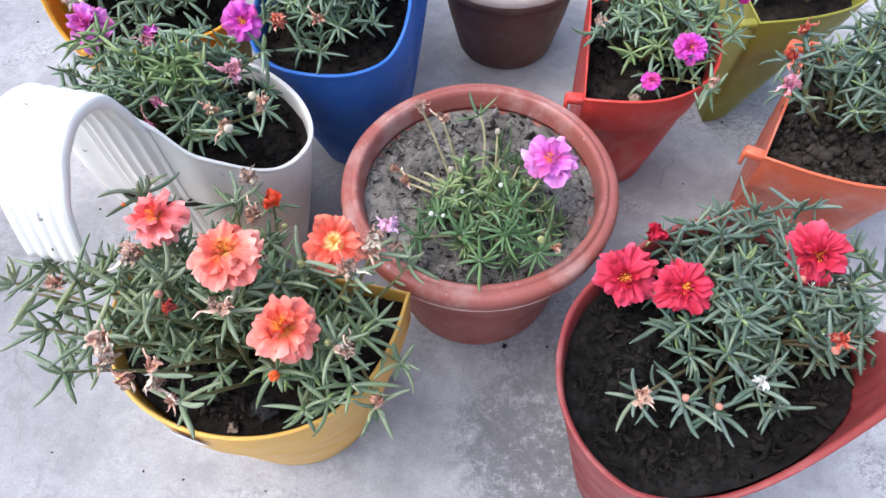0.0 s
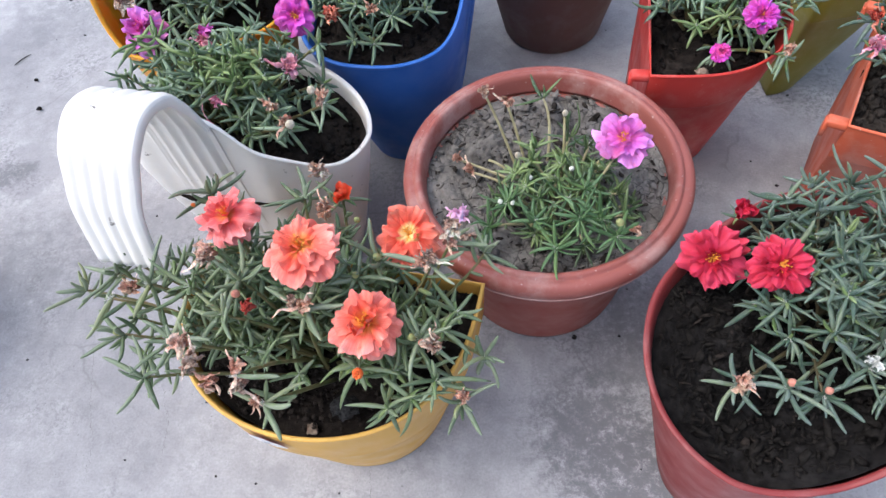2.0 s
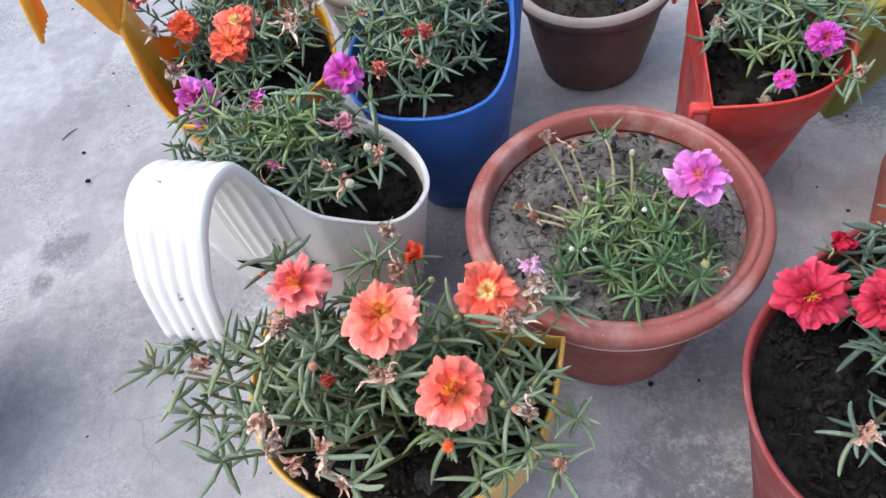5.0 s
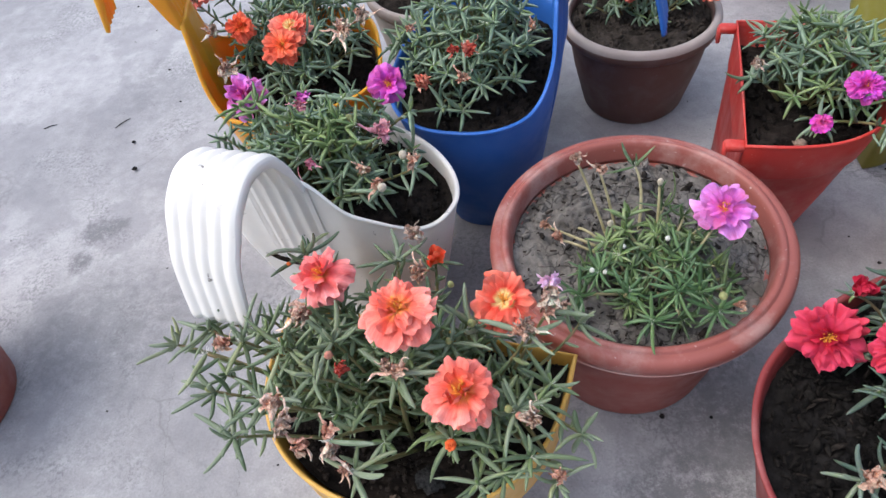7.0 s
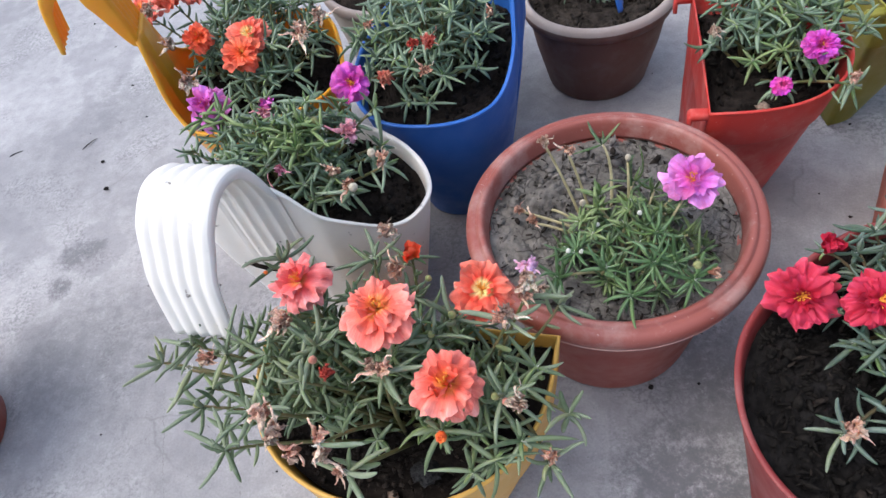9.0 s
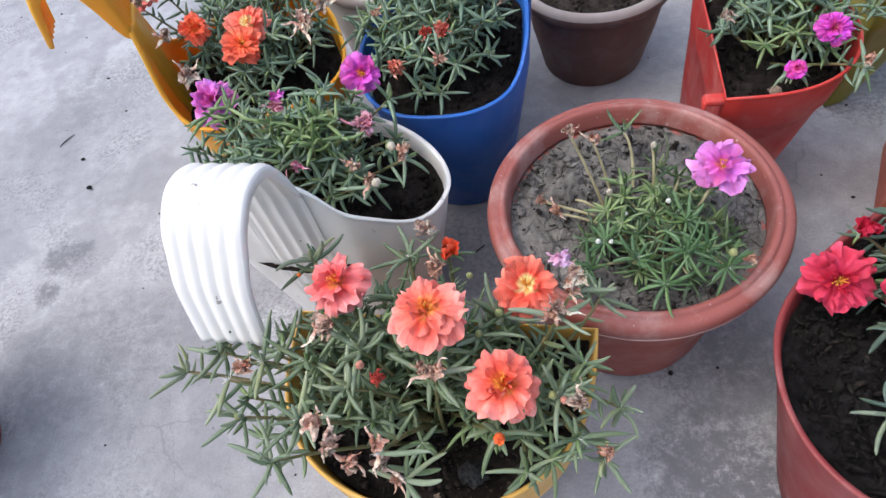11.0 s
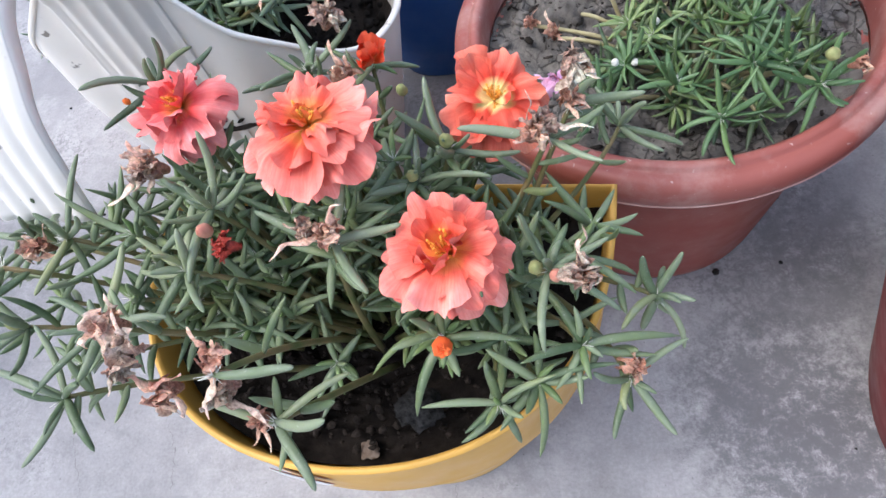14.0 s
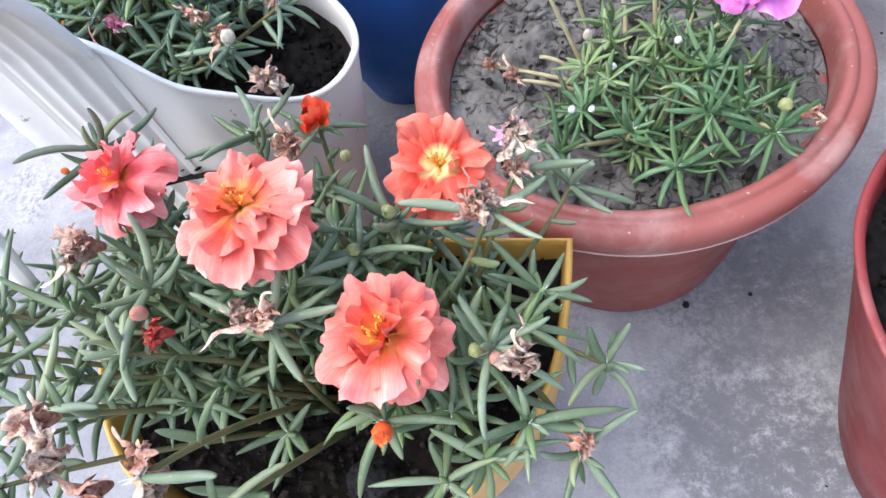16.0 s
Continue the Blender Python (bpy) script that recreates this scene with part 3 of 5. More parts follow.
# brown round pot
BROWN_AT = place(0.0019, -0.0023)
brown_pot = round_pot("flower_pot", BROWN_AT,
          [(0.064, 0.003), (0.078, 0.0), (0.0812, 0.002), (0.0822, 0.006), (0.0835, 0.014), (0.0870, 0.036), (0.0925, 0.072), (0.0985, 0.110), (0.1030, 0.139), (0.1042, 0.147), (0.1046, 0.152), (0.100, 0.152), (0.082, 0.05)], BROWN,
          "round terracotta-red plastic pot with a broad worn rim on the floor",
          [(0.1030, 0.156), (0.1036, 0.1522), (0.112, 0.1520), (0.1175, 0.1519), (0.1196, 0.1524), (0.1204, 0.1540), (0.1214, 0.1570), (0.1222, 0.1606), (0.1223, 0.1644), (0.1216, 0.1676), (0.1200, 0.1700), (0.1176, 0.1713),
           (0.1150, 0.1715), (0.1136, 0.1710), (0.1127, 0.1713), (0.1120, 0.1727), (0.1105, 0.1738), (0.1083, 0.1738), (0.1064, 0.1722), (0.1050, 0.1682), (0.1038, 0.162)], BROWN_RIM, 0.0012, "thick rolled rim with chalky scuffs")
b = Build()
revolve(b, [(0.1196, 0.1521), (0.1204, 0.1519), (0.1206, 0.1527), (0.1200, 0.1533)], 96, 0.0012, 0, True)
part("rim_edge", b, BROWN_EDGE, brown_pot, "pale worn lower edge of the rim")
ring_o = oval(0.1030, 0.1030, 140, 2)
soil_in("soil", BROWN_AT, ring_o, 0.1525, MUD, "dry grey cracked mud in the round pot", 3, 0.0062, 0.003)
crumbs(BROWN_AT, ring_o, 0.1530, FLAKE, "flaky grey mud crumbs", 5, 420, 0.0024, 0.5, 0.97, 0.35, 1.7)
crumbs(BROWN_AT, ring_o, 0.1537, LUMPY, "dark curled flakes on the mud", 6, 420, 0.0013, 0.35, 0.97, 0.4, 2.6)

# yellow half-round pot
Y1_AT = place(-0.1574, -0.1068, -9.5)
wall_pot("flower_pot", Y1_AT, 0.1115, 0.1384, 0.1854, YELLOW, "half-round yellow plastic planter with a flat back", 0.05, False, 0.73, -0.004, 1.0, 0.68, waist=0.967)
y1_o = d_outline(0.1065, 0.1325, 48, 1.0, 0.68)
soil_in("soil", Y1_AT, y1_o, 0.168, SOIL, "dark moist soil in the yellow planter", 7, 0.0070, 0.0)
crumbs(Y1_AT, y1_o, 0.1695, CHIP_BROWN, "small dark soil crumbs", 8, 1500, 0.0014, 0.7)

# white railing planter
W_AT = place(-0.2662, 0.0408, -9.3)
hook_pot("flower_pot", W_AT, 0.1183, 0.0895, 0.1856, WHITE, "white plastic railing planter with a broad ribbed hook", 0.0846, half=0.0285, square=1.70, front=1.81, left=0.86, sweep=1.23, extent=0.78, shift=0.0037, root=0.0100, reach=0.1005, tip=0.2355)
w_o = oval(0.1125, 0.0835, 72, 1.70, 1.81)
w_o[:, 0] = np.where(w_o[:, 0] < -0.0280, -0.0280 + (w_o[:, 0] + 0.0280) * 0.86, w_o[:, 0])
soil_in("soil", W_AT, w_o, 0.170, SOIL, "dark crumbly soil in the white planter", 11)
crumbs(W_AT, w_o, 0.171, CHIP, "dark soil crumbs", 12, 1300, 0.0022)

# amber railing planter
Y2_AT = place(-0.3545, 0.2275, -73)
hook_pot("flower_pot", Y2_AT, 0.0980, 0.0953, 0.1902, AMBER, "amber-yellow plastic railing planter with a ribbed hook", 0.085, square=2.95, reach=0.070, top=0.364, tip=0.280, lip=0.018)
y2_o = oval(0.0915, 0.0885, 72, 2.95)
soil_in("soil", Y2_AT, y2_o, 0.165, SOIL, "dark soil in the amber planter", 15)
crumbs(Y2_AT, y2_o, 0.166, CHIP, "dark soil crumbs", 16, 900, 0.0022)

# blue railing planter
B_AT = place(-0.146, 0.2184, 83.6)
hook_pot("flower_pot", B_AT, 0.123, 0.0883, 0.1949, BLUE, "blue plastic railing planter with a tall hook", 0.0776, square=2.5, base=0.56)
b_o = oval(0.1155, 0.0810, 72, 2.5)
soil_in("soil", B_AT, b_o, 0.170, SOIL, "dark soil in the blue planter", 19)
crumbs(B_AT, b_o, 0.171, CHIP, "dark soil crumbs", 20, 900, 0.0022)

# crimson railing planter
C_AT = place(0.1748, -0.1519, 56.8)
hook_pot("flower_pot", C_AT, 0.1266, 0.0989, 0.1714, CRIMSON, "crimson plastic planter with one side of the rim raised", 0.0894, base=0.82, tuck=0.33, hooked=False, square=2.155, back=0.85, front=1.63)
c_o = shallow(oval(0.1210, 0.0935, 150, 2.155, 1.63), 0.1210, 0.845)
soil_in("soil", C_AT, c_o, 0.157, MULCH, "dark crumbly soil in the crimson planter", 23, bank=0.034)
crumbs(C_AT, c_o, 0.159, CHIP, "dark chopped mulch crumbs", 24, 2800, 0.0017, 0.42, length=2.3, bank=0.034)
crumbs(C_AT, c_o * 0.9, 0.160, CHIP_BROWN, "brown chopped stalks on the mulch", 25, 260, 0.0015, 0.5, length=3.4, bank=0.026)

# red, orange and olive half-round planters
R_AT = place(0.1076, 0.1898, 84.3)
wall_pot("flower_pot", R_AT, 0.0959, 0.1334, 0.1759, RED, "half-round red plastic planter with hanging tabs", ex=0.978, ey=0.665)
r_o = d_outline(0.0905, 0.1265, 48, 0.978, 0.665)
soil_in("soil", R_AT, r_o, 0.150, SOIL, "dark soil in the red planter", 27)
crumbs(R_AT, r_o, 0.151, CHIP, "dark soil crumbs", 28, 700, 0.0022)
O_AT = place(0.2957, 0.118, 63.8)
wall_pot("flower_pot", O_AT, 0.088, 0.148, 0.165, ORANGE, "half-round orange plastic planter with hanging tabs")
o_o = d_outline(0.083, 0.141, 48)
soil_in("soil", O_AT, o_o, 0.147, LUMPY, "dark lumpy soil in the orange planter", 31, 0.007)
crumbs(O_AT, o_o, 0.149, LUMPY, "dark soil crumbs", 32, 700, 0.0036, 0.7)
L_AT = place(0.274, 0.302, 97)
wall_pot("flower_pot", L_AT, 0.088, 0.150, 0.172, LIME, "half-round olive-green plastic planter", base=0.72, deep=2.3)
l_o = d_outline(0.083, 0.143, 48)
soil_in("soil", L_AT, l_o, 0.150, SOIL, "dark soil in the olive planter", 35)

# dark clay pot, cement pot, far pots
D_AT = place(0.030, 0.391)
clay_pot = round_pot("flower_pot", D_AT, [(0.0475, 0.003), (0.0627, 0.0), (0.0655, 0.004), (0.0789, 0.06), (0.0874, 0.110), (0.0855, 0.116), (0.0665, 0.04)], DARK,
          "small dark brown clay pot with a chalky rim",
          [(0.0845, 0.114), (0.0869, 0.108), (0.0936, 0.111), (0.0960, 0.118), (0.0950, 0.126), (0.0902, 0.1295), (0.0855, 0.1275), (0.0836, 0.114)], DARK, 0.004, "dark rim")
b = Build()
revolve(b, [(0.0962, 0.1225), (0.0951, 0.1268), (0.0917, 0.1302), (0.0883, 0.1304), (0.0860, 0.1288), (0.0879, 0.1280), (0.0925, 0.1265)], 96, 0.004, 0, True)
part("chalk_line", b, CHALK, clay_pot, "pale chalk deposit along the rim")
d_o = oval(0.085, 0.085, 64, 2)
soil_in("soil", D_AT, d_o, 0.116, LUMPY, "dry grey-brown soil in the clay pot", 39)
crumbs(D_AT, d_o, 0.118, LUMPY, "grey-brown soil crumbs", 40, 500, 0.0024, 0.6)
G_AT = place(-0.215, 0.415)
round_pot("flower_pot", G_AT, [(0.055, 0.003), (0.070, 0.0), (0.073, 0.004), (0.098, 0.160), (0.096, 0.172), (0.074, 0.05)], CEMENT,
          "grey cement pot with a pale rim", [(0.096, 0.172), (0.0985, 0.165), (0.1015, 0.168), (0.1015, 0.178), (0.098, 0.181), (0.094, 0.178), (0.093, 0.168)], CHALK, 0.002, "pale chalky rim")
g_o = oval(0.094, 0.094, 64, 2)
soil_in("soil", G_AT, g_o, 0.162, SOIL, "dark soil in the cement pot", 43)
P_AT = place(-0.732, -0.125)
round_pot("flower_pot", P_AT, [(0.06, 0.003), (0.074, 0.0), (0.077, 0.003), (0.108, 0.150), (0.110, 0.160), (0.104, 0.160), (0.080, 0.05)], BROWN,
          "round reddish-brown plastic pot standing apart")
soil_in("soil", P_AT, oval(0.102, 0.102, 64, 2), 0.140, MUD, "dry soil in the reddish-brown pot", 47)

# an orange and an olive planter farther back
O2_AT = place(0.258, 0.717, 0)
wall_pot("flower_pot", O2_AT, 0.088, 0.148, 0.165, ORANGE, "half-round orange plastic planter standing farther back")
soil_in("soil", O2_AT, o_o, 0.147, SOIL, "dark soil in the farther orange planter", 51)
L2_AT = place(0.385, 0.740, 0)
wall_pot("flower_pot", L2_AT, 0.088, 0.150, 0.172, LIME, "half-round olive-green plastic planter standing farther back")
soil_in("soil", L2_AT, l_o, 0.150, SOIL, "dark soil in the farther olive planter", 53)


# ---- plants ----
def petal(b, rng, R, W, e0, de, az, notch=0.1, ruffle=0.06, crinkle=0.15, nu=14, nv=19):
    """One broad petal that starts at the origin, rising at e0 degrees and bending by de on its way: rounded end, faint notch, cupped sides."""
    ph, k = rng.uniform(0, 6.28), rng.uniform(3.0, 6.0)
    side, cup, off = rng.normal(0, 0.07), rng.uniform(-0.05, 0.22), rng.normal(0, 0.12)
    rows = []
    for i in range(nu):
        u = 0.06 + 0.94 * i / (nu - 1)
        row = []
        for j in range(nv):
            v = -1 + 2 * j / (nv - 1)
            reach = 1 - 0.30 * abs(v) ** 2.4 - notch * math.exp(-(((v - off) / 0.20) ** 2)) + 0.022 * math.sin(5 * v + ph) + 0.010 * math.sin(13 * v + 2 * ph)
            s = R * u * (1 - (1 - reach) * u)
            half = W * R * (0.12 + 1.05 * u ** 0.85 - 0.20 * u ** 3)
            e = radians(e0 + de * u * u)
            h = ruffle * R * (math.sin(k * v + ph) * u ** 1.6 + 0.35 * math.sin(2.3 * k * v + 2 * ph) * u ** 4) + cup * R * (v * v - 0.3) * u * W * 2
            x, z = s * math.cos(e) - h * math.sin(e), s * math.sin(e) + h * math.cos(e)
            y = v * half + side * s
            q = Vector((x / R * 2.2 + ph * 9, y / R * 2.2, ph))
            z += crinkle * R * (noise.noise(q) + 0.35 * noise.noise(q * 3.1)) * u
            row.append((x * math.cos(az) - y * math.sin(az), x * math.sin(az) + y * math.cos(az), z))
            b.uv.append((v + 20 * ph, u))
        rows.append(row)
    b.grid(rows)


DOUBLE = ((8, 1.05, 0.43, 0, -20), (7, 0.98, 0.41, 16, -20), (6, 0.86, 0.40, 34, -18), (6, 0.68, 0.36, 52, -14), (4, 0.48, 0.32, 68, -4))
RAGGED = ((9, 1.04, 0.36, 2, -16), (10, 0.98, 0.33, 16, -16), (9, 0.86, 0.31, 32, -16), (8, 0.70, 0.29, 48, -12), (6, 0.52, 0.27, 62, -4))
OPEN = ((8, 1.05, 0.43, 0, -16), (7, 0.98, 0.41, 14, -14), (7, 0.88, 0.38, 30, -10), (5, 0.62, 0.30, 50, -16))
BROAD = ((7, 1.08, 0.42, -4, -14), (7, 1.0, 0.40, 10, -16), (7, 0.86, 0.36, 26, -16), (6, 0.64, 0.33, 44, -12), (5, 0.42, 0.30, 62, -6))
ROSE = ((8, 1.06, 0.43, -2, -18), (7, 0.98, 0.42, 14, -16), (7, 0.84, 0.40, 32, -8), (6, 0.66, 0.37, 50, 2), (4, 0.44, 0.32, 66, 8))
TIGHT = ((5, 1.0, 0.42, 62, 38), (3, 0.85, 0.40, 74, 30))
SINGLE = ((6, 1.0, 0.56, 6, -14), (6, 0.93, 0.50, 24, -16), (5, 0.76, 0.42, 44, -14), (4, 0.55, 0.36, 62, -6))
CLOSED = ((5, 1.0, 0.36, 62, 12), (5, 0.9, 0.34, 72, 10), (4, 0.7, 0.3, 80, 4))


def flower(parent, at, radius, mat, label, seed, layers=DOUBLE, stamens=22, stamen_mat=None):
    rng = np.random.default_rng(seed)
    b = Build()
    for n, size, wide, e0, de in layers:
        turn = rng.uniform(0, 6.28)
        for i in range(n):
            petal(b, rng, radius * size * rng.uniform(0.82, 1.10), wide * rng.uniform(0.85, 1.12), e0 + rng.normal(0, 10), de + rng.normal(0, 12),
                  turn + 2 * math.pi * (i + rng.normal(0, 0.14)) / n, rng.uniform(0.0, 0.20), rng.uniform(0.05, 0.16))
    ob = part("flower", b, mat, parent, label, at=at)
    if stamens:
        b = Build()
        for i in range(stamens):
            d = np.array([rng.normal(0, 0.34), rng.normal(0, 0.34), 1.0])
            L = radius * rng.uniform(0.26, 0.42)
            tip = d / np.linalg.norm(d) * L
            tube(b, [tip * t for t in (0.1, 0.5, 0.85)], [0.00028, 0.00025, 0.00022], 4)
            tube(b, [tip * t for t in (0.86, 0.91, 0.97, 1.02)], [0.0002, 0.00048, 0.00048, 0.0002], 5)
        part("flower_centre", b, stamen_mat or STAMEN, ob, "yellow-orange stamens")
    return ob


def lump(b, rng, centre, axis, length, r, rough, nt=9, na=10):
    """A knobbly egg along an axis."""
    d, s, u = frame_of(axis)
    rows = []
    off = Vector(rng.uniform(0, 90, 3))
    for t in np.linspace(0.02, 0.98, nt):
        row = []
        for a in np.arange(na) * 2 * math.pi / na:
            w = math.sin(math.pi * t) ** 0.6
            v = Vector((math.cos(a) * 1.3, math.sin(a) * 1.3, t * 3)) + off
            k = r * w * (1 + rough * (noise.noise(v * 1.7) * 1.8 + (noise.noise(v * 6.5) * 0.5 if na > 10 else 0)))
            row.append(centre + d * (t - 0.3) * length + k * (math.cos(a) * s + math.sin(a) * u))
        rows.append(row)
    b.grid(rows, True, True)


def bud(parent, p, axis, length, r, mat, seed, label="small round flower bud"):
    rng = np.random.default_rng(seed)
    b = Build()
    lump(b, rng, np.zeros(3), axis, length, r, 0.12, 12, 12)
    return part("bud", b, mat, parent, label, at=Matrix.Translation(p))


def withered(parent, p, axis, size, mat, seed, label="shrivelled brown flower head", strips=6, limp=0.5):
    """A dried head: a knot of crumpled, folded petals and a few rolled, twisted rags."""
    rng = np.random.default_rng(seed)
    d, s, u = frame_of(axis)
    b = Build()
    knot = Build()
    for i in range(9):
        petal(knot, rng, size * rng.uniform(0.45, 0.9), rng.uniform(0.3, 0.5), rng.uniform(45, 100), rng.uniform(-40, 80), 2.39996 * i + rng.normal(0, 0.4), 0.15, 0.22, 0.55, 16, 16)
    q = Vector(d).to_track_quat("Z", "Y").to_matrix()
    off = Vector(rng.uniform(0, 90, 3))
    b.add([q @ Vector(v) + noise.noise_vector(Vector(v) / size * 5 + off) * size * 0.10 + noise.noise_vector(Vector(v) / size * 14 + off) * size * 0.075 for v in knot.v], knot.f)
    tube(b, [d * size * t for t in (-0.35, -0.15, 0.1, 0.3)], [size * k for k in (0.10, 0.17, 0.22, 0.10)], 8)
    for i in range(strips // 2):
        a = rng.uniform(0, 6.28)
        out = d * rng.uniform(0.3, 1.0) + (math.cos(a) * s + math.sin(a) * u) * rng.uniform(0.5, 1.0)
        L, ph = size * rng.uniform(0.9, 1.7), rng.uniform(0, 6)
        pts, radii = [], []
        for t in np.linspace(0, 1, 12):
            pts.append(d * size * 0.1 + out * L * t + np.array([0.07 * math.sin(8 * t + ph), 0.07 * math.cos(9 * t + ph), -0.25 * limp * t * t]) * L)
            radii.append(size * (0.15 * (1 - t) ** 0.6 + 0.012) * (1 + 0.4 * math.sin(19 * t + ph)) * rng.uniform(0.75, 1.2))
        tube(b, pts, radii, 7, rng.uniform(0.14, 0.3))
    return part("withered_flower", b, mat, parent, label, at=Matrix.Translation(p))


def up_to(direction, p, roll=0.0):
    """The pose of a flower at p that faces a direction."""
    q = Vector(direction).to_track_quat("Z", "Y").to_matrix().to_4x4()
    return Matrix.Translation(p) @ q @ pose(0, 0, 0, 0, 0, roll)


def dome(rng, n, cx, cy, rx, ry, z0, z1, turn=0.0):
    """Tips spread over a flattened dome."""
    out = []
    c, s = math.cos(radians(turn)), math.sin(radians(turn))
    for i in range(n):
        r, a = math.sqrt((i + 0.5) / n), 2.39996 * i + rng.normal(0, 0.25)
        x, y = rx * r * math.cos(a), ry * r * math.sin(a)
        out.append(np.array([cx + c * x - s * y, cy + s * x + c * y, z0 + (z1 - z0) * (1 - r ** 1.8) + rng.normal(0, 0.007)]))
    return out


class Plant:
    """A moss-rose plant: stems, fleshy leaves, fuzz, flowers and buds."""

    def __init__(self, label, x, y, z, leaf_mat, seed, stem_mat=None, scale=1.0, radius=0.00205, flat=0.8):
        self.rng = np.random.default_rng(seed)
        self.root = np.array([x, y, z])
        self.ob = thing("moss_rose", Matrix.Identity(4), label, "flowering plant", "potted moss roses")
        self.leaves, self.fuzz = Build(), Build()
        self.mat, self.stem_mat, self.k, self.r, self.flat = leaf_mat, stem_mat or STEM, scale, radius, flat
        self.one = None
        self.single, self.later, self.keep, self.young, self.fresh = [], [], [], Build(), False

    def stem(self, pts, radii):
        b = Build()
        tube(b, pts, radii, 6)
        part("stem", b, self.stem_mat, self.ob)

    def sprig(self, tip, rosette=9, spread=1.0, bare=0.25, droop=0.0, from_=None, along=True, singly=False, length=1.0, r_stem=0.0016, inner=34):
        """A stem to a tip, with leaves along it and a star of leaves at its end. Returns the direction at the tip."""
        rng = self.rng
        tip = np.asarray(tip, float)
        off = tip - self.root
        base = np.asarray(from_, float) if from_ is not None else self.root + np.array([off[0] * 0.30, off[1] * 0.30, 0]) + np.array([*rng.normal(0, 0.006, 2), -0.004])
        mid = (base + tip) / 2 + np.array([off[0] * 0.10, off[1] * 0.10, 0.012 + droop]) + rng.normal(0, 0.003, 3)
        pts = curve_pts(base, mid, tip, 12)
        self.stem(pts, np.linspace(r_stem, r_stem * 0.6, 12))
        axis = pts[-1] - pts[-3]
        axis = axis / np.linalg.norm(axis)
        axis = axis + np.array([0, 0, 0.35])
        axis /= np.linalg.norm(axis)
        size = 0.0225 * self.k * length
        if along:
            run = np.linalg.norm(np.diff(pts, axis=0), axis=1).sum()
            n = int(run * (1 - bare) / (0.0062 * self.k))
            for i in range(n):
                t = bare + (1 - bare) * (i + rng.uniform(0.2, 0.8)) / max(n, 1)
                q = min(int(t * 11), 10)
                p = pts[q] + (pts[q + 1] - pts[q]) * (t * 11 - q)
                d, s, u = frame_of(pts[q + 1] - pts[q])
                a = 2.39996 * i + rng.normal(0, 0.3)
                pol = radians(rng.uniform(48, 78))
                way = d * math.cos(pol) + (math.cos(a) * s + math.sin(a) * u) * math.sin(pol)
                self.later.append((p, way, size * rng.uniform(0.45, 1.0), self.r * self.k * rng.uniform(0.70, 0.98), rng.normal(0.12, 0.22), self.fresh))
        d, s, u = frame_of(axis)
        turn = rng.uniform(0, 6.28)
        for i in range(rosette):
            a = turn + 2.39996 * i
            pol = radians((inner + (94 - inner) * (i + 0.5) / rosette) * spread + rng.normal(0, 9))
            way = d * math.cos(pol) + (math.cos(a) * s + math.sin(a) * u) * math.sin(pol)
            young = i < rosette * 0.3
            L = size * (rng.uniform(0.30, 0.65) if young else rng.uniform(0.72, 1.28))
            w = self.r * self.k * (rng.uniform(0.55, 0.8) if young else rng.uniform(0.72, 1.0))
            if singly:
                self.single.append((tip.copy(), way, L, w, rng.integers(9), rng.uniform(-0.9, 0.9)))
            else:
                self.later.append((tip, way, L, w, rng.normal(-0.02, 0.30), self.fresh or young and rng.uniform() < 0.6))
        for i in range(15):
            way = axis + rng.normal(0, 0.8, 3)
            way /= np.linalg.norm(way)
            tube(self.fuzz, [tip, tip + way * 0.0018, tip + way * 0.0040 + rng.normal(0, 0.0008, 3)], [0.00022, 0.00018, 0.00008], 3)
        return axis

    def stalk(self, tip, from_=None, bow=0.01, r=0.0014):
        tip = np.asarray(tip, float)
        base = np.asarray(from_, float) if from_ is not None else self.root + (tip - self.root) * np.array([0.4, 0.4, 0])
        mid = (base + tip) / 2 + np.array([*self.rng.normal(0, 0.004, 2), bow])
        self.stem(curve_pts(base, mid, tip, 10), np.linspace(r, r * 0.8, 10))

    def bloom(self, p, facing, radius, mat, label, seed, layers=DOUBLE, stamens=22, ruff=7, stamen_mat=None, roll=0.0):
        f = np.asarray(facing, float) / np.linalg.norm(facing)
        p = np.asarray(p, float)
        self.keep.append((p, f, radius * (1.0 if layers is not CLOSED else 0.5)))
        self.sprig(p - f * radius * 0.30 - np.array([0, 0, 0.002]), ruff, 1.05, 0.3, length=0.95, inner=74)
        return flower(self.ob, up_to(f, p - f * radius * 0.22, roll), radius, mat, label, seed, layers, stamens, stamen_mat)

    def head(self, p, axis, size, mat, seed, *more):
        """A withered head that the leaves stay clear of."""
        up = np.array([-0.1, -0.5, 0.86])
        self.keep.append((np.asarray(p, float) + up * size * 0.45, up, size * 1.1))
        return withered(self.ob, p, axis, size, mat, seed, *more)

    def free(self, p, way, L):
        """Whether a leaf stays clear of the petals."""
        for c, f, R in self.keep:
            for t in (0.25, 0.45, 0.6, 0.75, 0.9, 1.0):
                o = p + way * L * t - c
                h = o @ f
                if -0.26 * R < h < 1.2 * R + 0.010 and np.linalg.norm(o - f * h) < 0.95 * R:
                    return False
        return True

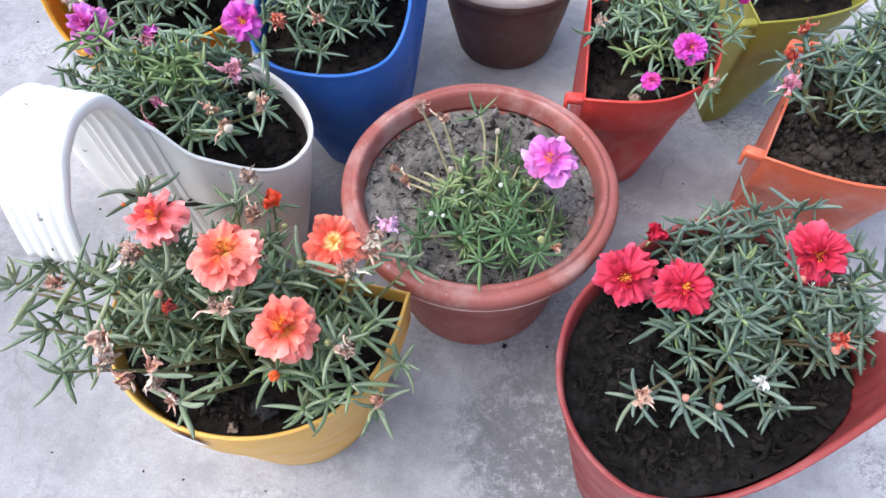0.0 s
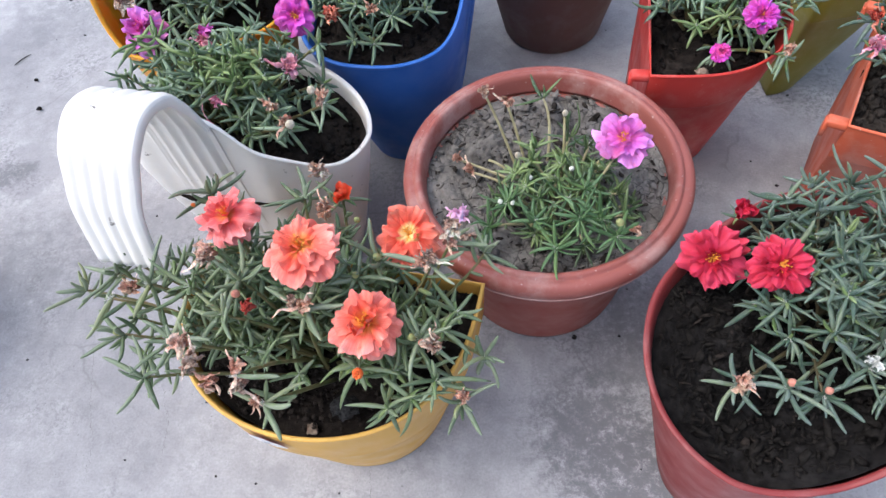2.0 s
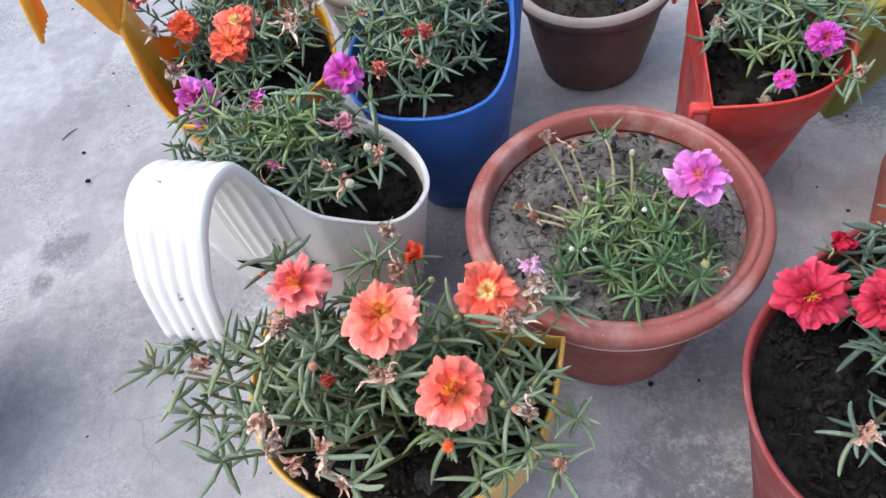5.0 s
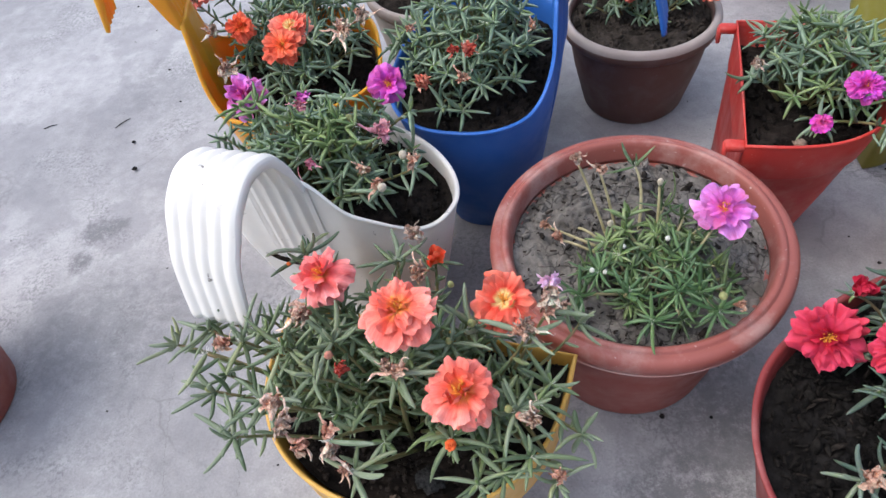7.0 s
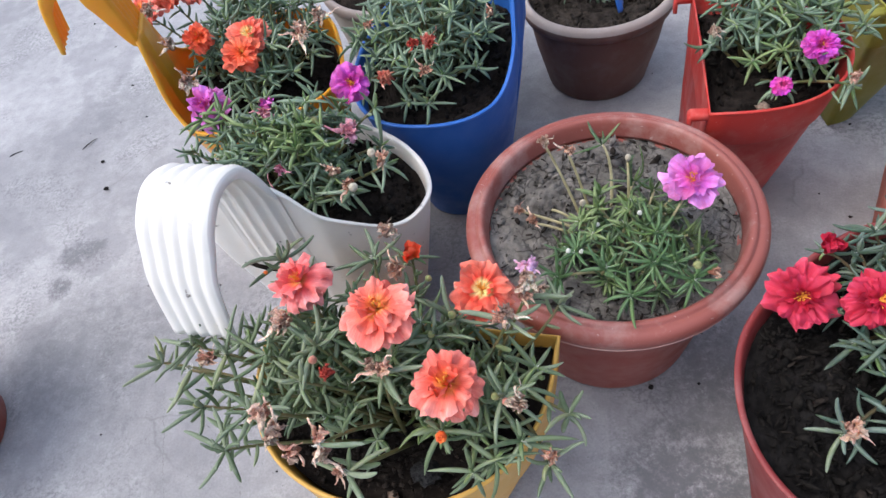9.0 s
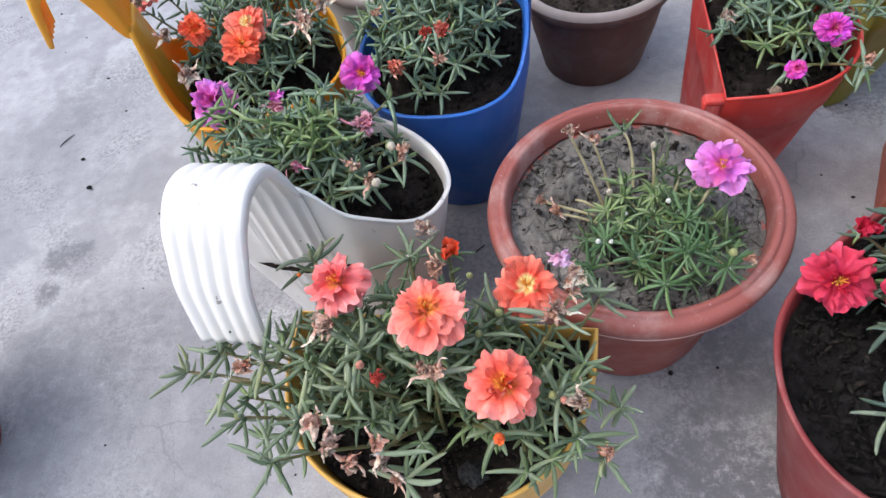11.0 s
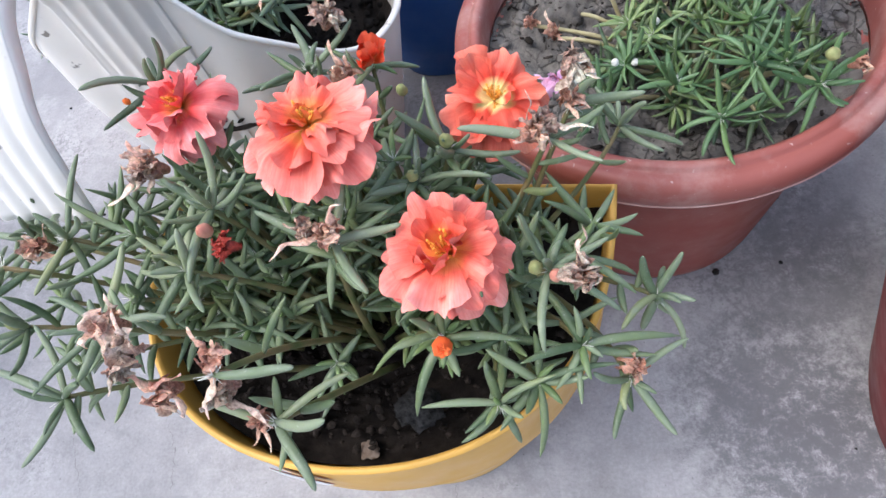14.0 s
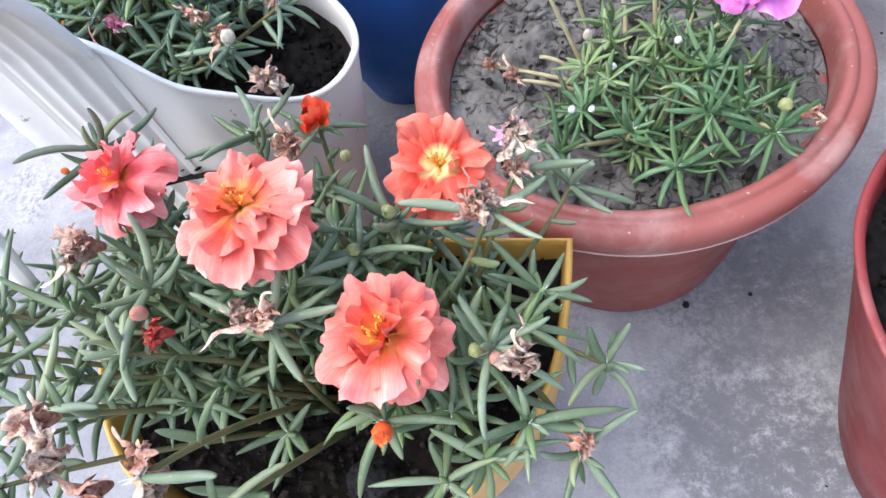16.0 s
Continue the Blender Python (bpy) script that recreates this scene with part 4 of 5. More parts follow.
    def done(self):
        for p, way, L, w, bend, fresh in self.later:
            if self.free(p, way, L):
                leaf(self.young if fresh else self.leaves, self.rng, p, way, L, w, bend, self.flat)
        self.single = [x for x in self.single if self.free(x[0], x[1], x[2])]
        tagged(part("leaves", self.leaves, self.mat, self.ob, "narrow fleshy grey-green leaves"), kind="stuff")
        if self.young.v:
            tagged(part("young_leaves", self.young, LEAF_YOUNG, self.ob, "bright green young leaves"), kind="stuff")
        tagged(part("fuzz", self.fuzz, FUZZ, self.ob, "white hairs at the leaf joints"), kind="stuff")
        if self.single:
            shapes = []
            for i in range(9):
                b = Build()
                k = (0, 0.12, 0.3, 0.5, 0.7, 0.86, 0.96, 1.0)
                bend = (0.22, 0.08, -0.16, -0.30, 0.38, 0.0, 0.50, -0.42, 0.30)[i]
                tube(b, [(bend * t * t - 0.16 * math.sin(i * 2.1) * t ** 4, 0.11 * math.sin(2.6 * t + i) * t, t * (1 - 0.12 * abs(bend) * t)) for t in k], np.array([0.052, 0.076, 0.090, 0.092, 0.083, 0.066, 0.044, 0.012]), 8, self.flat)
                shapes.append(mesh_of("leaf", b, self.one or LEAF_ONE))
            for p, way, L, w, i, roll in self.single:
                q = Vector(way).to_track_quat("Z", "X").to_matrix().to_4x4()
                part("leaf", shapes[i], None, self.ob, at=Matrix.Translation(p) @ q @ pose(0, 0, 0, 0, 0, math.degrees(roll)) @ Matrix.Diagonal((w / 0.088, w / 0.088, L, 1)))
        return self.ob


def leaf_one(name, tone):
    """Leaf colour that differs from leaf object to leaf object; tone scales it."""
    m, nt, p = material(name, 0.42, 0.4)
    o = nt.nodes.new("ShaderNodeObjectInfo")
    c = mix(nt, 1.0, ramp(nt, o.outputs["Random"], [(0.0, (0.084, 0.124, 0.060)), (0.5, (0.150, 0.194, 0.110)), (0.8, (0.220, 0.264, 0.166)), (1.0, (0.240, 0.262, 0.110))]), tone, "MULTIPLY")
    c = mix(nt, ramp(nt, noise_tex(nt, 3, 4), [(0.42, grey(0)), (0.7, grey(0.45))]), c, tuple(a * t for a, t in zip((0.25, 0.285, 0.215), tone)))
    c = mix(nt, ramp(nt, noise_tex(nt, 22, 3), [(0.64, grey(0)), (0.72, grey(0.45))]), c, (0.40, 0.42, 0.35))
    nt.links.new(c, p.inputs["Base Color"])
    p.inputs["Subsurface Weight"].default_value = 0.22
    p.inputs["Subsurface Radius"].default_value = (0.003, 0.004, 0.0015)
    bump(nt, p, noise_tex(nt, 9, 4), 0.12, 0.0005)
    return m


LEAF_ONE = leaf_one("single_leaf", (1.0, 1.0, 1.0))
LEAF_ONE_GREY = leaf_one("single_grey_leaf", (0.66, 0.74, 0.92))
LEAF_ONE_FRESH = leaf_one("single_fresh_leaf", (0.52, 0.76, 0.52))

# coral moss rose in the yellow planter
pl = Plant("bushy moss rose with coral double flowers and withered heads", -0.158, -0.172, 0.172, LEAF, 101, None, 1.0, 0.00185)
for q in dome(pl.rng, 46, -0.172, -0.150, 0.094, 0.056, 0.206, 0.248, -6):
    pl.sprig(q, 7, 1.0, 0.35)
for q in ((-0.276, -0.179, 0.262), (-0.269, -0.198, 0.250), (-0.248, -0.225, 0.247), (-0.178, -0.233, 0.274), (-0.170, -0.240, 0.248), (-0.231, -0.206, 0.258), (-0.260, -0.164, 0.254),
          (-0.335, -0.146, 0.212), (-0.306, -0.140, 0.226), (-0.300, -0.128, 0.222), (-0.077, -0.154, 0.260), (-0.046, -0.120, 0.219), (-0.082, -0.199, 0.250), (-0.045, -0.195, 0.213),
          (-0.059, -0.223, 0.210), (-0.112, -0.145, 0.250), (-0.125, -0.157, 0.249), (-0.232, -0.098, 0.262), (-0.204, -0.188, 0.258), (-0.168, -0.098, 0.255), (-0.150, -0.186, 0.262),
          (-0.067, -0.134, 0.252), (-0.196, -0.166, 0.262)):
    pl.sprig(q, 9, 1.05, 0.68, 0.004, singly=True, length=1.16 if q[0] < -0.07 else 0.95, inner=22, from_=(-0.100, -0.158, 0.180) if q[0] > -0.07 else None)
for q in dome(pl.rng, 30, -0.160, -0.160, 0.078, 0.044, 0.190, 0.226, -6):
    pl.fresh = pl.rng.uniform() < 0.3
    pl.sprig(q, 9, 1.0, 0.12, length=0.78)
pl.fresh = False
for q in ((-0.074, -0.216, 0.226), (-0.090, -0.224, 0.216), (-0.100, -0.208, 0.222), (-0.072, -0.182, 0.226), (-0.096, -0.186, 0.228), (-0.064, -0.168, 0.222), (-0.110, -0.180, 0.232), (-0.104, -0.229, 0.212)):
    pl.sprig(q, 9, 1.05, 0.4, length=1.05, from_=(-0.115, -0.170, 0.178))
for q in dome(pl.rng, 9, -0.244, -0.168, 0.050, 0.042, 0.216, 0.246):
    pl.sprig(q, 8, 1.05, 0.55, length=1.08)
pl.keep.append((np.array([-0.1398, -0.2200, 0.186]), np.array([0.0, -0.30, 0.954]), 0.019))
pl.bloom((-0.151, -0.158, 0.292), (0.02, -0.05, 0.98), 0.0228, CORAL, "large coral-pink double flower", 1, BROAD)
pl.bloom((-0.113, -0.196, 0.268), (-0.10, -0.08, 0.98), 0.0235, CORAL, "coral double flower", 2, ROSE)
pl.bloom((-0.094, -0.127, 0.256), (0.05, -0.22, 0.97), 0.0215, CORAL_DEEP, "coral-orange flower with a yellow heart", 3, OPEN)
pl.bloom((-0.213, -0.123, 0.274), (-0.22, -0.22, 0.94), 0.0205, CORAL_PINK, "coral-pink double flower seen sideways", 4, BROAD)
pl.bloom((-0.143, -0.095, 0.254), (0.1, -0.3, 0.9), 0.0130, FIERY, "half-closed orange flower", 5, CLOSED, 0)
pl.sprig((-0.118, -0.216, 0.243), 5, 1.1, 0.7)
orange_bud = bud(pl.ob, (-0.118, -0.219, 0.245), (0.1, -0.5, 0.7), 0.0090, 0.0033, FIERY, 6, "orange opening bud")
flower(orange_bud, up_to((0.1, -0.5, 0.7), (0.0008, -0.0026, 0.0030)), 0.0048, FIERY, "furled orange petals", 6, TIGHT, 0)
for i, (q, size, mat, label) in enumerate((
        ((-0.112, -0.146, 0.256), 0.0036, BUD, "round green bud"), ((-0.125, -0.158, 0.254), 0.0030, BUD, "yellowish bud"), ((-0.194, -0.178, 0.266), 0.0036, BUD_PINK, "pale pink bud"),
        ((-0.086, -0.200, 0.254), 0.0032, BUD, "round green bud"), ((-0.080, -0.203, 0.253), 0.0030, BUD_PINK, "yellow-tinged bud"), ((-0.238, -0.112, 0.268), 0.0019, BUD_ORANGE, "tiny orange bud"),
        ((-0.269, -0.199, 0.255), 0.0030, BUD, "yellowish bud"), ((-0.129, -0.116, 0.254), 0.0032, BUD, "yellowish bud"))):
    bud(pl.ob, q, (0, -0.4, 0.9), size * 2.4, size * 0.72, mat, 7 + i, label)
for i, (q, size, mat, label) in enumerate((
        ((-0.180, -0.190, 0.273), 0.0095, WITHER_RED, "shrivelled red flower"), ((-0.149, -0.185, 0.268), 0.012, WITHER, "curled brown withered flower"),
        ((-0.2146, -0.152, 0.272), 0.014, WITHER, "crumpled brown withered flower"), ((-0.272, -0.164, 0.250), 0.010, WITHER, "dark withered head"),
        ((-0.2155, -0.212, 0.270), 0.0125, WITHER, "brown withered head"), ((-0.182, -0.2275, 0.270), 0.0115, WITHER, "tan withered head"),
        ((-0.0825, -0.155, 0.262), 0.0090, WITHER, "pale dried flower head"), ((-0.150, -0.110, 0.258), 0.012, WITHER, "brown shrivelled flower"),
        ((-0.058, -0.2215, 0.214), 0.0075, WITHER, "small dried head"), ((-0.068, -0.131, 0.254), 0.010, WITHER, "dried flower"),
        ((-0.1945, -0.2335, 0.268), 0.0115, WITHER, "orange-tan dried head"), ((-0.064, -0.127, 0.260), 0.009, WITHER, "curled dried flower"), ((-0.1735, -0.238, 0.249), 0.007, WITHER, "dried tan bud"))):
    pl.head(q, (pl.rng.normal(0, 0.4), -0.4, 0.8), size, mat, 20 + i, label, 4 if mat is WITHER else 0)
for i, q in enumerate(((-0.206, -0.227, 0.276), (-0.067, -0.130, 0.266), (-0.156, -0.089, 0.270), (-0.074, -0.207, 0.258), (-0.184, -0.234, 0.262), (-0.212, -0.158, 0.276), (-0.156, -0.185, 0.266), (-0.080, -0.152, 0.264))):
    pl.head(q, (pl.rng.normal(0.3, 0.5), -0.3, 0.7), (0.0120, 0.012, 0.012, 0.011, 0.010, 0.010, 0.009, 0.010)[i], PAPER, 40 + i, "papery grey dead petals", 4, 0.5)
pl.done()

# magenta moss rose in the white planter
pl = Plant("moss rose with magenta flowers spilling over the white planter", -0.285, 0.045, 0.184, LEAF_BLUE, 102)
for q in dome(pl.rng, 46, -0.282, 0.050, 0.098, 0.058, 0.206, 0.244):
    pl.sprig(q, 7, length=0.92)
for q in dome(pl.rng, 22, -0.278, 0.066, 0.096, 0.046, 0.224, 0.258):
    pl.fresh = pl.rng.uniform() < 0.25
    pl.sprig(q, 8, 1.0, 0.3)
pl.fresh = True
for q in dome(pl.rng, 12, -0.262, 0.045, 0.036, 0.022, 0.238, 0.258):
    pl.sprig(q, 9, 0.8, length=0.9)
pl.fresh = False
pl.bloom((-0.349, 0.091, 0.254), (-0.25, -0.50, 0.80), 0.0215, PINK, "pink-magenta double flower", 51, ROSE, 6)
pl.bloom((-0.219, 0.121, 0.236), (0.1, -0.65, 0.72), 0.0205, MAGENTA, "bright magenta flower", 52, SINGLE)
pl.bloom((-0.288, 0.082, 0.250), (0.2, -0.3, 0.9), 0.0135, PINK, "half-closed pink flower", 53, CLOSED, 0)
for i, (q, size) in enumerate((((-0.286, 0.074, 0.249), 0.013), ((-0.212, 0.059, 0.229), 0.016), ((-0.264, 0.014, 0.238), 0.0095), ((-0.266, -0.011, 0.236), 0.011))):
    pl.head(q, (0, -0.4, 0.8), size, WITHER_PINK, 60 + i, "faded pink closing flower", 3, 0.2)
for i, q in enumerate(((-0.189, 0.027, 0.234), (-0.199, -0.012, 0.236), (-0.240, 0.060, 0.246))):
    bud(pl.ob, q, (0, -0.3, 0.8), 0.009, 0.0036, BUD_CREAM if i < 2 else BUD, 65 + i, "round pale bud")
for i, q in enumerate(((-0.206, -0.005, 0.233), (-0.181, 0.022, 0.232), (-0.221, 0.010, 0.236))):
    pl.head(q, (0.3, -0.5, 0.6), 0.011, WITHER, 70 + i, "shrivelled tan flower head", 4)
    pl.sprig(np.array(q) - (0, 0, 0.008), 7, 1.15, 0.4, length=1.1)
pl.done()

# orange moss rose in the amber planter
pl = Plant("moss rose with orange and coral flowers in the amber planter", -0.360, 0.250, 0.167, LEAF_BLUE, 103)
for q in dome(pl.rng, 60, -0.352, 0.256, 0.074, 0.108, 0.204, 0.244, 14):
    pl.sprig(q, 7)
for i, (q, r, mat, lay) in enumerate((((-0.335, 0.203, 0.250), 0.0225, CORAL_DEEP, BROAD), ((-0.337, 0.177, 0.246), 0.0205, FIERY, BROAD), ((-0.384, 0.196, 0.257), 0.0155, FIERY, ROSE),
                                      ((-0.470, 0.264, 0.257), 0.020, CORAL, BROAD), ((-0.458, 0.299, 0.257), 0.022, FIERY, BROAD), ((-0.428, 0.306, 0.258), 0.022, CORAL, BROAD),
                                      ((-0.388, 0.300, 0.258), 0.020, CORAL, BROAD))):
    pl.bloom(q, (0.1, -0.45, 0.88), r, mat, "orange-coral double flower", 80 + i, lay, 8)
for i, q in enumerate(((-0.406, 0.181, 0.258), (-0.276, 0.190, 0.246), (-0.282, 0.206, 0.240), (-0.455, 0.252, 0.257), (-0.382, 0.140, 0.243), (-0.320, 0.270, 0.255), (-0.262, 0.215, 0.246))):
    pl.head(q, (0.2, -0.4, 0.7), 0.016, (PAPER, WITHER)[i % 2], 90 + i, "papery withered flower", 6, 0.5)
pl.done()

# moss rose in the blue planter
pl = Plant("dense moss rose with orange withered flowers in blue planter", -0.150, 0.215, 0.172, LEAF_BLUE, 104)
for q in dome(pl.rng, 60, -0.158, 0.212, 0.074, 0.096, 0.207, 0.264):
    pl.sprig(q, 7)
for i, q in enumerate(((-0.192, 0.132, 0.225), (-0.143, 0.144, 0.250), (-0.148, 0.118, 0.240), (-0.205, 0.183, 0.252), (-0.158, 0.140, 0.254), (-0.089, 0.181, 0.248))):
    pl.head(q, (0.1, -0.4, 0.8), (0.014, 0.013, 0.010, 0.008, 0.008, 0.008)[i], (WITHER_RED, WITHER_RED, WITHER, WITHER, WITHER_RED, WITHER)[i], 100 + i, "orange withered flower", 5, 0.4)
pl.done()

# pink moss rose in the brown pot
pl = Plant("small fresh green moss rose with one pink flower", 0.010, -0.040, 0.153, LEAF_FRESH, 105, STEM_PALE, 0.80, 0.0021, 0.55)
pl.one = LEAF_ONE_FRESH
for q in dome(pl.rng, 24, 0.016, -0.036, 0.058, 0.044, 0.164, 0.182):
    pl.fresh = pl.rng.uniform() < 0.15
    pl.sprig(q, 13, 1.05, 0.55, length=1.05)
pl.fresh = True
for q in dome(pl.rng, 9, 0.004, -0.020, 0.040, 0.024, 0.172, 0.188):
    pl.sprig(q, 13, 0.95, 0.6, length=0.9)
pl.fresh = False
for q in ((0.006, -0.094, 0.184), (0.024, -0.072, 0.192), (-0.010, -0.070, 0.184), (-0.045, -0.070, 0.178), (0.051, -0.085, 0.186), (0.040, -0.070, 0.188), (-0.030, -0.050, 0.182), (0.030, -0.046, 0.194)):
    pl.sprig(q, 15, 1.05, 0.5, length=1.18, singly=True)
for q in ((0.036, 0.004, 0.186), (0.022, 0.016, 0.184), (0.050, -0.004, 0.182)):
    pl.sprig(q, 7, 1.1, 0.7, length=1.5)
pl.sprig((0.000, 0.050, 0.196), 6, 1.1, 0.85, along=False, from_=(0.004, 0.012, 0.152), length=1.2)
pl.bloom((0.058, -0.019, 0.222), (-0.10, -0.35, 0.90), 0.0215, PINK, "lilac-pink flower with an orange heart", 110, ROSE, 34, 5)
pl.stalk((-0.030, 0.021, 0.218), (-0.012, -0.004, 0.155))
pl.stalk((-0.048, 0.027, 0.224), (-0.020, -0.002, 0.155))
pl.stalk((-0.072, 0.012, 0.162), (-0.030, -0.008, 0.160), 0.006)
pl.stalk((-0.060, -0.006, 0.166), (-0.020, -0.022, 0.160), 0.008)
pl.stalk((-0.046, 0.000, 0.175), (-0.018, -0.014, 0.160), 0.01)
for i, q in enumerate(((-0.030, 0.021, 0.220), (-0.048, 0.027, 0.226), (-0.074, 0.012, 0.163), (-0.062, -0.006, 0.168))):
    pl.head(q, (0, -0.2, 0.9), 0.0090, PAPER if i == 1 else WITHER, 112 + i, "dry pinkish seed cup", 5, 0.0)
for i, q in enumerate(((0.016, 0.016, 0.211), (-0.022, -0.014, 0.196), (0.051, -0.085, 0.203))):
    bud(pl.ob, q, (0, -0.2, 0.9), 0.009 if i < 2 else 0.007, 0.0024 if i < 2 else 0.003, (BUD_CREAM, BUD_CREAM, BUD)[i], 118 + i, "pointed pale bud")
pl.stalk((0.016, 0.016, 0.208), (0.016, -0.004, 0.16))
pl.head((0.061, -0.088, 0.198), (0.7, -0.3, 0.3), 0.008, WITHER, 123, "pale withered flower", 4, 0.2)
pl.head((-0.066, -0.075, 0.200), (0, -0.3, 0.8), 0.013, LILAC, 124, "faded lilac-pink flower")
pl.head((-0.060, -0.090, 0.194), (0.2, -0.3, 0.5), 0.010, PAPER, 125, "dried tan petals", 5)
for i, q in enumerate(((-0.036, -0.052, 0.186), (-0.026, -0.052, 0.184), (-0.012, -0.030, 0.188), (0.020, -0.028, 0.196))):
    bud(pl.ob, q, (0, -0.3, 0.9), 0.004, 0.0020, FUZZ, 126 + i, "tiny white cut stem end")
pl.done()

# pink moss rose in the red planter
pl = Plant("moss rose with small magenta-pink flowers in the red planter", 0.165, 0.190, 0.152, LEAF_BLUE, 106)
for q in dome(pl.rng, 46, 0.176, 0.195, 0.058, 0.060, 0.180, 0.222):
    pl.fresh = pl.rng.uniform() < 0.35
    pl.sprig(q, 7)
pl.fresh = False
for q in ((0.212, 0.100, 0.186), (0.112, 0.170, 0.192), (0.240, 0.165, 0.196)):
    pl.sprig(q, 10, 1.1, 0.4, length=1.1)
pl.bloom((0.194, 0.135, 0.206), (-0.1, -0.5, 0.8), 0.0165, MAGENTA, "magenta-pink double flower", 130, RAGGED, 8)
pl.bloom((0.159, 0.109, 0.188), (-0.1, -0.5, 0.8), 0.0095, MAGENTA, "small half-open magenta flower", 131, ROSE, 0)
pl.head((0.212, 0.100, 0.194), (0.1, -0.4, 0.8), 0.010, WITHER, 134, "pale brown withered head", 4, 0.3)
pl.bloom((0.247, 0.190, 0.215), (0, -0.5, 0.8), 0.0110, MAGENTA, "small magenta flower", 132, CLOSED, 0)
pl.head((0.110, 0.172, 0.205), (0.4, -0.3, 0.4), 0.010, PAPER, 133, "pale dried flower")
pl.done()

# moss rose in the olive planter
pl = Plant("moss rose with a white flower in the olive planter", 0.335, 0.300, 0.152, LEAF_BLUE, 107)
for q in dome(pl.rng, 30, 0.335, 0.310, 0.055, 0.050, 0.175, 0.205):
    pl.sprig(q, 8)
pl.bloom((0.300, 0.275, 0.196), (-0.1, -0.5, 0.8), 0.0165, SNOW, "white flower with a yellow heart", 140, SINGLE, 14)
pl.done()

# moss rose in the orange planter
pl = Plant("moss rose with dark red withered buds in the orange planter", 0.350, 0.098, 0.149, LEAF_GREY, 108)
for q in dome(pl.rng, 46, 0.366, 0.118, 0.060, 0.056, 0.186, 0.244, 61):
    pl.sprig(q, 8)
for i, q in enumerate(((0.290, 0.138, 0.224), (0.272, 0.104, 0.222), (0.264, 0.073, 0.220))):
    pl.sprig(np.array(q) - (0, 0, 0.004), 7, 1.1)
    pl.head(q, (-0.5, -0.3, 0.6), 0.012, WITHER_RED if i < 2 else WITHER_PINK, 145 + i, "dark red withered flower", 5, 0.3)
pl.done()

# crimson moss rose in the crimson planter
pl = Plant("moss rose with crimson flowers in the crimson planter", 0.190, -0.140, 0.174, LEAF_GREY, 109, STEM_DARK, 0.98, 0.00185)
pl.one = LEAF_ONE_GREY
for q in dome(pl.rng, 66, 0.214, -0.124, 0.088, 0.050, 0.196, 0.224, 18):
    pl.sprig(q, 8)
for q in ((0.115, -0.202, 0.190), (0.142, -0.207, 0.198), (0.163, -0.210, 0.196), (0.189, -0.196, 0.206), (0.205, -0.205, 0.196), (0.238, -0.171, 0.214), (0.262, -0.160, 0.215), (0.270, -0.180, 0.205), (0.180, -0.088, 0.222), (0.151, -0.089, 0.212), (0.166, -0.073, 0.212), (0.186, -0.062, 0.214), (0.212, -0.061, 0.214), (0.226, -0.076, 0.216), (0.204, -0.077, 0.218), (0.245, -0.055, 0.214)):
    pl.sprig(q, 9, 1.05, 0.35, singly=True, length=1.15)
pl.bloom((0.113, -0.114, 0.201), (-0.15, -0.62, 0.72), 0.0240, SCARLET, "crimson double flower with yellow stamens", 150, RAGGED, 30)
pl.bloom((0.146, -0.134, 0.226), (-0.02, -0.40, 0.88), 0.0215, SCARLET, "crimson flower with yellow stamens", 151, RAGGED, 24)
pl.bloom((0.241, -0.106, 0.229), (-0.10, -0.60, 0.75), 0.0230, SCARLET, "crimson flower turned aside", 152, RAGGED, 16)
pl.bloom((0.134, -0.085, 0.214), (-0.1, -0.3, 0.9), 0.0150, SCARLET, "half-open crimson flower", 153, CLOSED, 6)
bud(pl.ob, (0.142, -0.206, 0.206), (0, -0.3, 0.8), 0.0075, 0.0026, BUD_PINK, 154, "salmon-pink bud")
bud(pl.ob, (0.163, -0.210, 0.204), (0, -0.3, 0.8), 0.0065, 0.0024, BUD_PINK, 155, "pink bud")
bud(pl.ob, (0.223, -0.127, 0.230), (0, -0.3, 0.8), 0.0065, 0.0024, BUD_PINK, 156, "pink bud")
bud(pl.ob, (0.238, -0.174, 0.220), (0, -0.3, 0.8), 0.0075, 0.0028, BUD_PINK, 157, "pale bud")
pl.head((0.115, -0.202, 0.198), (0.1, -0.3, 0.6), 0.011, WITHER, 158)
pl.head((0.238, -0.168, 0.224), (0.1, -0.3, 0.8), 0.011, WITHER_RED, 159, "shrivelled red flower")
pl.head((0.189, -0.194, 0.212), (0, -0.2, 0.9), 0.009, FUZZ, 160, "white woolly seed head", 5, 0.0)
pl.done()

# coral moss rose in the clay pot, leaves in the cement pot
pl = Plant("small moss rose with coral flowers in the clay pot", 0.030, 0.400, 0.112, LEAF_BLUE, 110)
for q in dome(pl.rng, 26, 0.030, 0.410, 0.060, 0.048, 0.135, 0.165):
    pl.sprig(q, 8)
pl.bloom((0.014, 0.378, 0.172), (0, -0.6, 0.7), 0.0205, CORAL, "coral double flower", 170, DOUBLE, 10)
pl.bloom((0.104, 0.378, 0.168), (0, -0.6, 0.7), 0.0205, FIERY, "orange-coral double flower", 171, DOUBLE, 10)
pl.done()
pl = Plant("sparse moss rose in the cement pot", -0.215, 0.425, 0.164, LEAF_BLUE, 111)
for q in dome(pl.rng, 26, -0.225, 0.425, 0.062, 0.055, 0.190, 0.225):
    pl.sprig(q, 8)
pl.done()


